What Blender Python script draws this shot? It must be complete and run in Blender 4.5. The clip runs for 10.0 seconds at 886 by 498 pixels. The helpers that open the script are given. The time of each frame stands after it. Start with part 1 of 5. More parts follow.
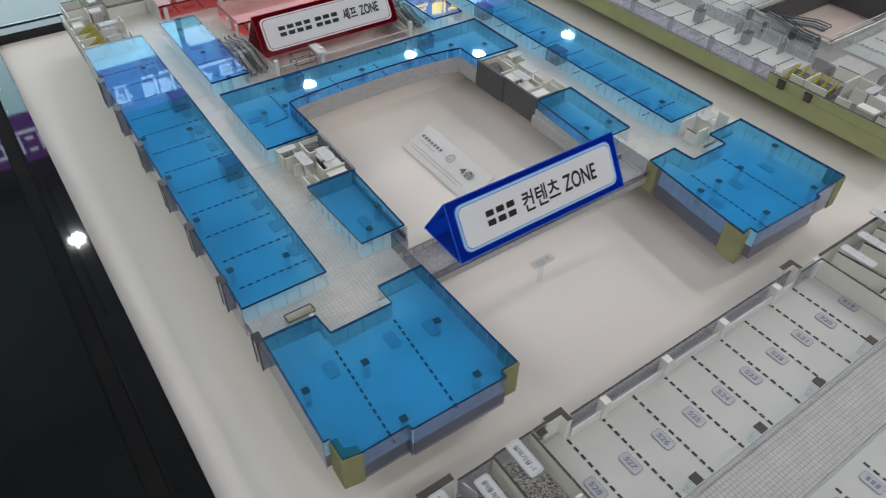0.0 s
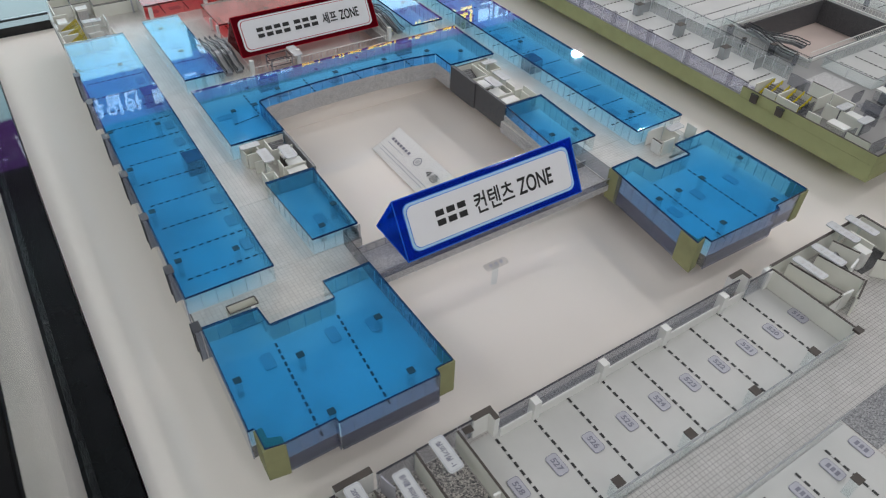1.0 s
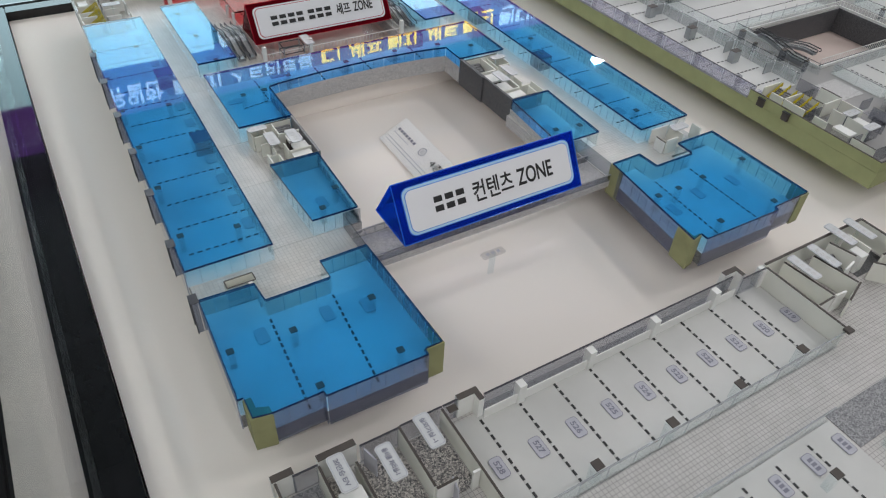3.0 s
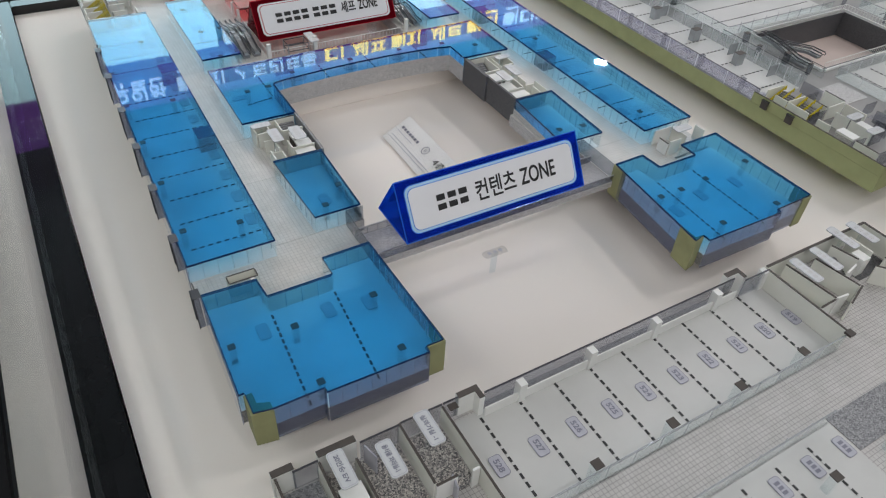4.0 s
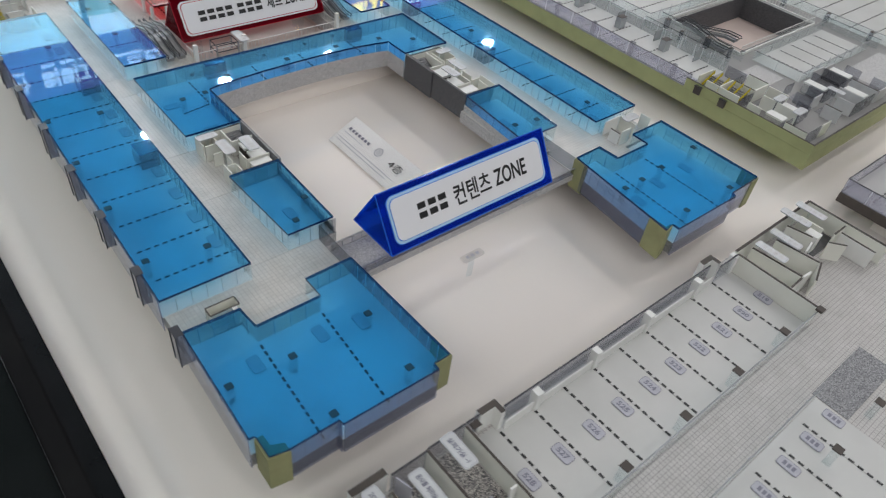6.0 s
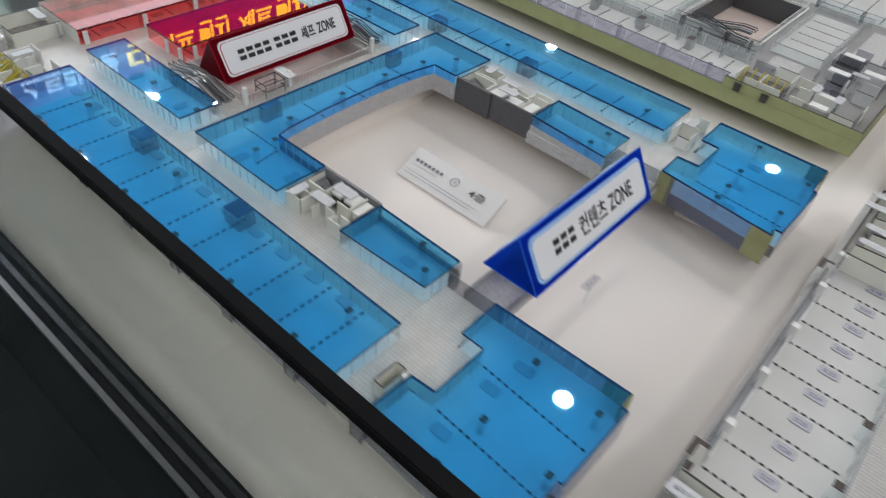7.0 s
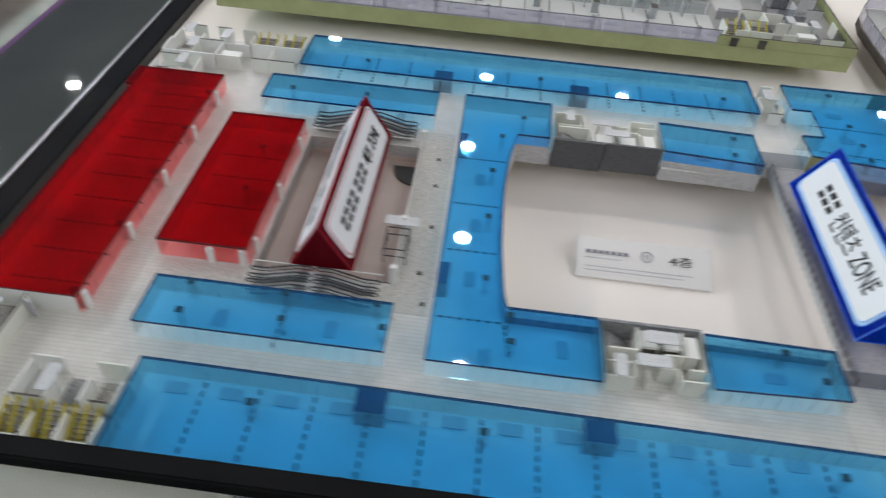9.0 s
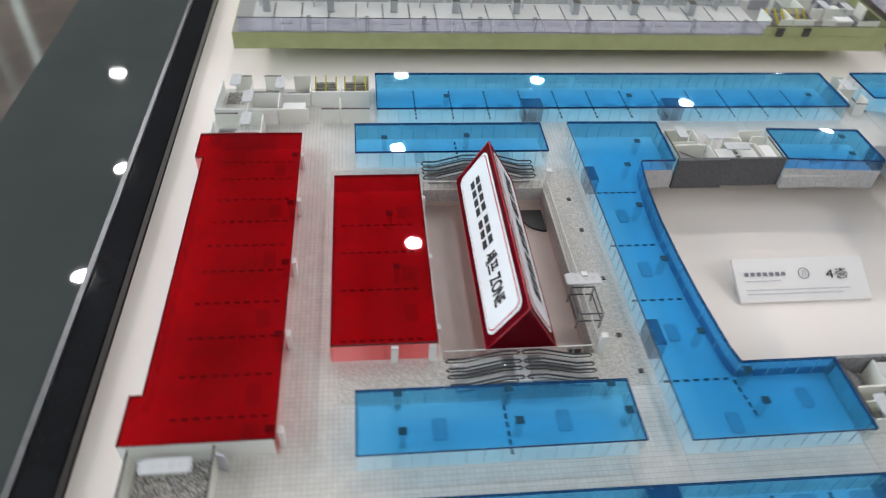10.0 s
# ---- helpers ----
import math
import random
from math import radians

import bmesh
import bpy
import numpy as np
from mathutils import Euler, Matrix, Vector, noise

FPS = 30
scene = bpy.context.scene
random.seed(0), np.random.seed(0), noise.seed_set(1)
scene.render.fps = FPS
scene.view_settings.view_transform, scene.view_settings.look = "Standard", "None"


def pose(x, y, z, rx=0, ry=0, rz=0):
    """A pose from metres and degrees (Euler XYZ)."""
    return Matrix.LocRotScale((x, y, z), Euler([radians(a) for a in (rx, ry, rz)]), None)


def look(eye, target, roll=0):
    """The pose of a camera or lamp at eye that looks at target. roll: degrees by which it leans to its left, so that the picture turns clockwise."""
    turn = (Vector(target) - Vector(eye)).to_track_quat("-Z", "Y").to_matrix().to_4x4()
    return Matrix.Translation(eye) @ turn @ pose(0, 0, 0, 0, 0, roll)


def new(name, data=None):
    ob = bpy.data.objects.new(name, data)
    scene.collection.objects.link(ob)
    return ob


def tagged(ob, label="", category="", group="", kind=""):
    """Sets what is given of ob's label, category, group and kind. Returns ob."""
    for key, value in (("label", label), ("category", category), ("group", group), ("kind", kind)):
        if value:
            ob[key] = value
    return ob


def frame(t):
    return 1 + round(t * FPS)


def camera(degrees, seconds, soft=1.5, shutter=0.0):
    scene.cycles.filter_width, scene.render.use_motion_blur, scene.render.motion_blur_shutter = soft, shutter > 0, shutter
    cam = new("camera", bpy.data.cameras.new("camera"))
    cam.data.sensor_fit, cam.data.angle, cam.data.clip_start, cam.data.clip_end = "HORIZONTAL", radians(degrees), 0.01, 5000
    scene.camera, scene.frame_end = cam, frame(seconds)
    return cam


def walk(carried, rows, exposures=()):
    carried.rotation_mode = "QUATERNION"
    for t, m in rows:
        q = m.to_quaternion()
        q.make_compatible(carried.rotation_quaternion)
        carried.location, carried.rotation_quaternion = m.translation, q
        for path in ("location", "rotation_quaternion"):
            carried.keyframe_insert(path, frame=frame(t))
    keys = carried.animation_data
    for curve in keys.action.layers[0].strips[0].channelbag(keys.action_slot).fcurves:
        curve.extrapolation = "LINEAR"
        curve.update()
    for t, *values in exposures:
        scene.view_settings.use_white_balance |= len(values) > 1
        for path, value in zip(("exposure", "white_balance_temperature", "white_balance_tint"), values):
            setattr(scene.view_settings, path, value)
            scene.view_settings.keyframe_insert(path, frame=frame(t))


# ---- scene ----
cam = camera(65.2, 10.0, soft=1.15, shutter=0.5)
PATH = [
    (0.0, (-0.2289, -0.6879, 0.5566), (-0.0158, -0.3922, 0.2143), 1.28),
    (0.5, (-0.2063, -0.7159, 0.5501), (0.0089, -0.4127, 0.2158), 1.37),
    (1.0, (-0.1823, -0.7337, 0.5451), (0.0281, -0.4267, 0.2113), 2.24),
    (1.5, (-0.1702, -0.7465, 0.5422), (0.0359, -0.4366, 0.2083), 2.71),
    (2.0, (-0.1683, -0.7552, 0.5429), (0.0361, -0.4439, 0.2093), 3.18),
    (2.5, (-0.1731, -0.7591, 0.5405), (0.0299, -0.4458, 0.2079), 3.21),
    (4.0, (-0.1784, -0.7609, 0.5377), (0.0234, -0.4465, 0.2053), 4.07),
    (4.5, (-0.1734, -0.7649, 0.5392), (0.0263, -0.4527, 0.2035), 4.13),
    (5.0, (-0.1773, -0.7605, 0.5376), (0.0300, -0.4535, 0.2018), 4.84),
    (6.5, (-0.3028, -0.6049, 0.5398), (-0.0186, -0.3680, 0.2035), 8.19),
    (7.0, (-0.3580, -0.4975, 0.5458), (-0.0608, -0.2784, 0.2087), 7.54),
    (7.5, (-0.3484, -0.3318, 0.5427), (-0.0301, -0.1427, 0.2066), 9.66),
    (8.0, (-0.3225, -0.2055, 0.5411), (0.0155, -0.0572, 0.2038), 7.72),
    (8.5, (-0.3275, -0.0733, 0.5358), (0.0291, -0.0150, 0.1902), 8.45),
    (9.0, (-0.3564, 0.1251, 0.5349), (0.0055, 0.1430, 0.1904), 4.81),
    (9.5, (-0.3153, 0.2724, 0.5224), (0.0491, 0.2726, 0.1801), 5.49),
    (10.0, (-0.2563, 0.3924, 0.5212), (0.1013, 0.3382, 0.1759), 4.42),
]
walk(cam, [(t, look(eye, target, roll)) for t, eye, target, roll in PATH], [(0.0, -0.13), (2.0, -0.05), (5.0, -0.05), (6.5, -0.05), (7.2, 0.12), (8.5, 0.06), (10.0, 0.32)])

# ---- world and light ----
D = 0.1                      # the plan below is written in decimetres
GLASS_TOP = 0.312            # height of the glass guards over the table
CEIL = 2.03
world = bpy.data.worlds.new("hall_air")
scene.world = world
world.use_nodes = True
world.node_tree.nodes["Background"].inputs[0].default_value = (0.75, 0.85, 1.0, 1)
world.node_tree.nodes["Background"].inputs[1].default_value = 0.03
LAMP_POWER, EAST_POWER, SIDE_FILL_POWER, SOUTH_FILL_POWER, NEAR_FILL_POWER = 11.0, 4.2, 11.0, 21.0, 5.0


# ---- materials ----
def mat(name):
    m = bpy.data.materials.new(name)
    m.use_nodes = True
    n = m.node_tree.nodes
    return m, n, m.node_tree.links, n["Principled BSDF"]


def ramp(n, l, fac, a, b, p0=0.3, p1=0.7):
    r = n.new("ShaderNodeValToRGB")
    r.color_ramp.elements[0].color, r.color_ramp.elements[1].color = (*a, 1), (*b, 1)
    r.color_ramp.elements[0].position, r.color_ramp.elements[1].position = p0, p1
    l.new(fac, r.inputs[0])
    return r.outputs[0]


def noise_tex(n, l, scale, detail=4.0):
    c = n.new("ShaderNodeTexCoord")
    t = n.new("ShaderNodeTexNoise")
    t.inputs["Scale"].default_value, t.inputs["Detail"].default_value = scale, detail
    l.new(c.outputs["Object"], t.inputs["Vector"])
    return t.outputs["Fac"]


def solid(name, a, b=None, rough=0.5, scale=40, metal=0.0, bump=0.0, bump_scale=800, spec=0.5):
    """A surface whose colour wanders between a and b, with fine relief."""
    m, n, l, p = mat(name)
    b = b or tuple(c * 0.9 for c in a)
    l.new(ramp(n, l, noise_tex(n, l, scale, 6), a, b), p.inputs["Base Color"])
    p.inputs["Roughness"].default_value, p.inputs["Metallic"].default_value = rough, metal
    p.inputs["Specular IOR Level"].default_value = spec
    if bump:
        g = n.new("ShaderNodeBump")
        g.inputs["Strength"].default_value, g.inputs["Distance"].default_value = bump, 0.0005
        l.new(noise_tex(n, l, bump_scale, 3), g.inputs["Height"])
        l.new(g.outputs[0], p.inputs["Normal"])
    return m


def clear(name, tint, rough=0.02, gloss=1.0, ior=1.49, spots=0.0, haze=None):
    """Sheet acrylic or glass: light goes straight through, tinted, and the surface mirrors by Fresnel."""
    m, n, l, p = mat(name)
    n.remove(p)
    t, g, x, f, pw, ad = (n.new("ShaderNode" + k) for k in ("BsdfTransparent", "BsdfGlossy", "MixShader", "LayerWeight", "Math", "Math"))
    t.inputs[0].default_value = (*tint, 1)
    if spots:
        dark = tuple(c * (1 - spots) for c in tint)
        l.new(ramp(n, l, noise_tex(n, l, 14, 5), tint, dark, 0.45, 0.75), t.inputs[0])
    g.inputs["Color"].default_value = (gloss, gloss, gloss, 1)
    g.inputs["Roughness"].default_value = rough
    f.inputs["Blend"].default_value = 0.5
    base = ((ior - 1) / (ior + 1)) ** 2
    pw.operation, ad.operation = "POWER", "MULTIPLY_ADD"
    pw.inputs[1].default_value, ad.inputs[1].default_value, ad.inputs[2].default_value = 5.0, 1 - base, base
    l.new(f.outputs["Facing"], pw.inputs[0]), l.new(pw.outputs[0], ad.inputs[0]), l.new(ad.outputs[0], x.inputs[0])
    through_sheet = t.outputs[0]
    if haze:
        df, hx = n.new("ShaderNodeBsdfDiffuse"), n.new("ShaderNodeMixShader")
        df.inputs[0].default_value = (*haze[1], 1)
        l.new(ramp(n, l, noise_tex(n, l, 22, 5), (haze[0] * 0.7,) * 3, (haze[0] * 1.3,) * 3), hx.inputs[0])
        l.new(t.outputs[0], hx.inputs[1]), l.new(df.outputs[0], hx.inputs[2])
        through_sheet = hx.outputs[0]
    l.new(through_sheet, x.inputs[1]), l.new(g.outputs[0], x.inputs[2])
    l.new(x.outputs[0], n["Material Output"].inputs[0])
    return m


def cloudy(name, tint, body, see=0.35):
    """Lit edge acrylic: part of the light goes through, part is scattered in the body colour, and the face is glossy."""
    m, n, l, p = mat(name)
    t, x, tr, ad = n.new("ShaderNodeBsdfTransparent"), n.new("ShaderNodeMixShader"), n.new("ShaderNodeBsdfTranslucent"), n.new("ShaderNodeMixShader")
    t.inputs[0].default_value, tr.inputs[0].default_value = (*tint, 1), (*body, 1)
    l.new(ramp(n, l, noise_tex(n, l, 30, 4), body, tuple(c * 0.7 for c in body)), p.inputs["Base Color"])
    p.inputs["Roughness"].default_value = 0.08
    ad.inputs[0].default_value, x.inputs[0].default_value = 0.4, see
    l.new(p.outputs[0], ad.inputs[1]), l.new(tr.outputs[0], ad.inputs[2])
    l.new(ad.outputs[0], x.inputs[1]), l.new(t.outputs[0], x.inputs[2])
    l.new(x.outputs[0], n["Material Output"].inputs[0])
    return m


def tiled(name, tile, line, size, rough=0.32, gap=0.06):
    """Printed paving: squares of one size with darker joints and slight differences between them."""
    m, n, l, p = mat(name)
    c = n.new("ShaderNodeTexCoord")
    br = n.new("ShaderNodeTexBrick")
    br.offset = 0.0
    br.inputs["Scale"].default_value = 1.0
    br.inputs["Brick Width"].default_value = br.inputs["Row Height"].default_value = size
    br.inputs["Mortar Size"].default_value = size * gap
    br.inputs["Color1"].default_value = (*tile, 1)
    br.inputs["Color2"].default_value = (*(v * 0.93 for v in tile), 1)
    br.inputs["Mortar"].default_value = (*line, 1)
    l.new(c.outputs["Object"], br.inputs["Vector"])
    mx = n.new("ShaderNodeMix")
    mx.data_type, mx.blend_type = "RGBA", "MULTIPLY"
    mx.inputs[0].default_value = 0.6
    l.new(br.outputs["Color"], mx.inputs[6])
    l.new(ramp(n, l, noise_tex(n, l, 60, 6), (1, 1, 1), (0.8, 0.8, 0.78)), mx.inputs[7])
    l.new(mx.outputs[2], p.inputs["Base Color"])
    p.inputs["Roughness"].default_value = rough
    return m


def speckled(name, a, b, c, scale, rough=0.6):
    """Granite or short carpet: fine grains of three tones."""
    m, n, l, p = mat(name)
    co = n.new("ShaderNodeTexCoord")
    v = n.new("ShaderNodeTexVoronoi")
    v.inputs["Scale"].default_value = scale
    l.new(co.outputs["Object"], v.inputs["Vector"])
    s = n.new("ShaderNodeSeparateColor")
    l.new(v.outputs["Color"], s.inputs[0])
    r = n.new("ShaderNodeValToRGB")
    r.color_ramp.elements[0].color, r.color_ramp.elements[1].color = (*a, 1), (*c, 1)
    e = r.color_ramp.elements.new(0.5)
    e.color = (*b, 1)
    l.new(s.outputs[0], r.inputs[0])
    l.new(r.outputs[0], p.inputs["Base Color"])
    p.inputs["Roughness"].default_value = rough
    return m


def glow(name, colour, strength, colour2=None, scale=1.5):
    m, n, l, p = mat(name)
    n.remove(p)
    e = n.new("ShaderNodeEmission")
    e.inputs[0].default_value, e.inputs[1].default_value = (*colour, 1), strength
    if colour2:
        l.new(ramp(n, l, noise_tex(n, l, scale, 2), colour, colour2), e.inputs[0])
    l.new(e.outputs[0], n["Material Output"].inputs[0])
    return m


M = {
    "board": solid("cream_board", (0.90, 0.84, 0.78), (0.865, 0.805, 0.745), 0.75, 3, bump=0.05, spec=0.2),
    "white": solid("white_styrene", (0.80, 0.80, 0.77), (0.74, 0.74, 0.71), 0.4, 25, bump=0.05),
    "ivory": solid("ivory_styrene", (0.78, 0.78, 0.71), (0.71, 0.71, 0.64), 0.45, 25),
    "floor_white": solid("white_unit_floor", (0.85, 0.85, 0.83), (0.80, 0.80, 0.78), 0.35, 18),
    "tile": tiled("printed_paving", (0.68, 0.66, 0.62), (0.49, 0.475, 0.45), 0.0044, gap=0.06),
    "tile_grey": tiled("printed_paving_grey", (0.56, 0.54, 0.52), (0.33, 0.315, 0.305), 0.0040, rough=0.5, gap=0.07),
    "mosaic": speckled("printed_mosaic", (0.64, 0.62, 0.57), (0.52, 0.50, 0.46), (0.38, 0.36, 0.33), 900),
    "granite": speckled("granite_print", (0.36, 0.36, 0.36), (0.24, 0.24, 0.25), (0.12, 0.12, 0.13), 900),
    "granite_light": speckled("pale_granite_print", (0.60, 0.59, 0.58), (0.47, 0.46, 0.455), (0.33, 0.325, 0.32), 1000),
    "granite_dark": speckled("dark_granite_print", (0.125, 0.125, 0.13), (0.085, 0.085, 0.09), (0.05, 0.05, 0.055), 1100),
    "carpet": speckled("speckled_carpet", (0.62, 0.58, 0.52), (0.28, 0.26, 0.25), (0.07, 0.07, 0.075), 950, 0.9),
    "olive": solid("olive_stone", (0.33, 0.33, 0.16), (0.26, 0.265, 0.125), 0.7, 60, bump=0.3, bump_scale=1500),
    "olive_fascia": solid("olive_fascia_paint", (0.36, 0.38, 0.18), (0.30, 0.32, 0.15), 0.65, 40, bump=0.2, bump_scale=1500),
    "dark": solid("dark_print", (0.02, 0.02, 0.022), (0.03, 0.03, 0.03), 0.5, 60),
    "brown": solid("dark_brown_cap", (0.075, 0.062, 0.052), (0.055, 0.045, 0.04), 0.6, 80),
    "grey_mark": solid("grey_tag", (0.45, 0.45, 0.50), (0.40, 0.40, 0.45), 0.4, 120),
    "tag_soft": solid("soft_grey_tag", (0.60, 0.61, 0.63), (0.54, 0.55, 0.57), 0.4, 120),
    "grey_mark_dark": solid("grey_tag_ink", (0.22, 0.22, 0.27), (0.18, 0.18, 0.23), 0.5, 120),
    "tag_white": solid("engraved_white_tag", (0.60, 0.61, 0.62), (0.55, 0.56, 0.57), 0.35, 120),
    "metal": solid("brushed_steel", (0.42, 0.42, 0.43), (0.34, 0.34, 0.35), 0.35, 200, metal=0.7),
    "rail": solid("dark_handrail", (0.055, 0.055, 0.06), (0.04, 0.04, 0.045), 0.4, 200),
    "yellow": solid("yellow_stair_paint", (0.56, 0.46, 0.012), (0.46, 0.37, 0.012), 0.45, 150),
    "black_rim": solid("black_lacquer_rim", (0.010, 0.011, 0.012), (0.016, 0.016, 0.018), 0.03, 15, spec=0.4),
    "ledge": solid("black_glass_ledge", (0.008, 0.010, 0.010), (0.014, 0.016, 0.016), 0.03, 6, spec=0.42),
    "alu": solid("aluminium_strip", (0.22, 0.225, 0.23), (0.18, 0.185, 0.19), 0.35, 120, metal=0.9),
    "black_seam": solid("black_guard_seam", (0.006, 0.006, 0.007), (0.010, 0.010, 0.010), 0.8, 30, spec=0.08),
    "table_side": solid("table_cabinet_lacquer", (0.02, 0.022, 0.028), (0.03, 0.032, 0.036), 0.25, 8),
    "hall_floor": solid("polished_hall_floor", (0.115, 0.095, 0.08), (0.075, 0.065, 0.058), 0.08, 4, spec=0.5),
    # the grey-green base colour stands in for the hall mirrored in the ledge
    "ledge_sheen": solid("glass_ledge_painted_sheen", (0.066, 0.074, 0.070), (0.045, 0.052, 0.050), 0.02, 3, spec=0.45),
    "pale_cyan": solid("pale_cyan_margin", (0.50, 0.72, 0.92), (0.42, 0.66, 0.88), 0.35, 50),
    "hall_wall": solid("hall_wall_paint", (0.20, 0.19, 0.18), (0.16, 0.155, 0.15), 0.7, 2),
    "hall_ceiling": solid("hall_ceiling_paint", (0.15, 0.15, 0.15), (0.12, 0.12, 0.12), 0.8, 3),
    "blue_lid": clear("blue_acrylic", (0.43, 0.81, 0.985), 0.02, spots=0.08, haze=(0.075, (0.14, 0.48, 0.86))),
    "red_lid": clear("red_acrylic", (0.74, 0.055, 0.085), 0.015, spots=0.18, haze=(0.14, (0.54, 0.008, 0.020))),
    "red_wall": clear("pink_acrylic_wall", (0.98, 0.74, 0.74), 0.03),
    "blue_edge": solid("blue_acrylic_edge", (0.005, 0.03, 0.12), (0.004, 0.02, 0.09), 0.25, 100),
    "red_edge": solid("red_acrylic_edge", (0.10, 0.004, 0.008), (0.07, 0.003, 0.006), 0.25, 100),
    "wall_clear": clear("clear_acrylic_wall", (0.93, 0.955, 0.96), 0.03),
    "wall_smoke": clear("smoked_acrylic_wall", (0.72, 0.73, 0.76), 0.03),
    "wall_dusk": clear("dusky_blue_acrylic_wall", (0.66, 0.69, 0.80), 0.03, haze=(0.16, (0.36, 0.37, 0.44))),
    "wall_blue": clear("blue_tinted_acrylic_wall", (0.50, 0.72, 0.90), 0.03),
    "edge_frost": clear("frosted_acrylic_edge", (0.72, 0.74, 0.75), 0.5, haze=(0.35, (0.55, 0.56, 0.57))),
    "wall_edge": solid("printed_wall_edge", (0.05, 0.05, 0.06), (0.035, 0.035, 0.045), 0.4, 100),
    "sign_blue": cloudy("deep_blue_acrylic", (0.10, 0.42, 0.97), (0.012, 0.085, 0.66), 0.62),
    "sign_blue_end": cloudy("clear_blue_acrylic", (0.30, 0.70, 1.0), (0.02, 0.16, 0.78), 0.80),
    "sign_red": cloudy("deep_red_acrylic", (0.62, 0.04, 0.06), (0.30, 0.006, 0.020), 0.42),
    "blue_line": solid("deep_blue_edge", (0.03, 0.17, 0.66), (0.02, 0.12, 0.55), 0.15, 100),
    "red_line": solid("bright_red_edge", (0.50, 0.02, 0.035), (0.42, 0.015, 0.03), 0.15, 100),
    "faint": solid("faint_print", (0.64, 0.65, 0.67), (0.58, 0.59, 0.61), 0.5, 100),
    "floor_pale": solid("pale_unit_floor", (0.56, 0.56, 0.54), (0.50, 0.50, 0.48), 0.4, 18, bump=0.05),
    "floor_far": solid("dull_unit_floor", (0.45, 0.45, 0.44), (0.39, 0.39, 0.38), 0.4, 18, bump=0.05),
    "guard": clear("guard_glass", (0.90, 0.92, 0.90), 0.004, ior=1.5),
    "cover": clear("cover_film", (1.0, 1.0, 1.0), 0.03, ior=1.28),
    "sign_paper": solid("white_sign_paper", (0.85, 0.85, 0.87), (0.82, 0.82, 0.84), 0.35, 30),
    "placard_paper": solid("warm_white_paper", (0.90, 0.88, 0.855), (0.87, 0.85, 0.825), 0.45, 30),
    "blue_ink": solid("blue_ink", (0.06, 0.28, 0.80), (0.04, 0.22, 0.72), 0.4, 60),
    "red_ink": solid("red_ink", (0.55, 0.015, 0.03), (0.48, 0.012, 0.025), 0.4, 60),
    "ink": solid("black_ink", (0.012, 0.012, 0.013), (0.018, 0.018, 0.018), 0.45, 60),
    "tag_grey": solid("pale_grey_print", (0.58, 0.58, 0.58), (0.52, 0.52, 0.52), 0.5, 100),
    "bay": clear("smoked_bay", (0.55, 0.58, 0.66), 0.03),
    "tag_clear": clear("clear_tag", (0.92, 0.92, 0.92), 0.05),
    "wall_lilac": clear("lilac_grey_acrylic", (0.80, 0.80, 0.86), 0.05, haze=(0.20, (0.66, 0.66, 0.74))),
    "floor_grey": solid("pale_grey_floor", (0.31, 0.30, 0.29), (0.26, 0.255, 0.245), 0.4, 20),
    "pink_floor": solid("well_floor", (0.64, 0.52, 0.47), (0.55, 0.45, 0.40), 0.5, 20),
}


# ---- building blocks ----
def box(bm, x0, y0, z0, x1, y1, z1, mi=0):
    r = bmesh.ops.create_cube(bm, size=1.0, matrix=Matrix.LocRotScale(((x0 + x1) / 2, (y0 + y1) / 2, (z0 + z1) / 2), None, (x1 - x0, y1 - y0, z1 - z0)))
    for f in {f for v in r["verts"] for f in v.link_faces}:
        f.material_index = mi
    return r["verts"]


def prism(bm, outline, z0, z1, side=0, top=0):
    """An upright prism over an outline in metres; side and top: material slots."""
    area = sum(a[0] * b[1] - b[0] * a[1] for a, b in zip(outline, outline[1:] + outline[:1]))
    pts = outline if area > 0 else outline[::-1]
    lo, hi = [bm.verts.new((x, y, z0)) for x, y in pts], [bm.verts.new((x, y, z1)) for x, y in pts]
    caps = [bm.faces.new(hi), bm.faces.new(lo[::-1])]
    for f in caps:
        f.material_index = top
        f.normal_update()
    for k in range(len(pts)):
        j = (k + 1) % len(pts)
        bm.faces.new((lo[k], lo[j], hi[j], hi[k])).material_index = side
    bmesh.ops.triangulate(bm, faces=caps)


def part(name, bm, material, parent=None, label=""):
    me = bpy.data.meshes.new(name)
    bm.to_mesh(me)
    bm.free()
    for m in material if isinstance(material, (list, tuple)) else (material,):
        me.materials.append(m)
    ob = new(name, me)
    if parent:
        ob.parent = parent
    if label:
        tagged(ob, label)
    return ob


def share(name, mesh, parent, x, y, z=0.0, turn=0.0):
    ob = new(name, mesh)
    ob.parent = parent
    ob.matrix_basis = pose(x, y, z, 0, 0, turn)
    return ob


def thing(name, label, category, group="", at=(0, 0, 0)):
    ob = new(name)
    ob.empty_display_size = 0.02
    ob.location = at
    return tagged(ob, label, category, group)


def simple(name, bm, material, label, category="", group="", kind=""):
    return tagged(part(name, bm, material), label, category, group, kind)


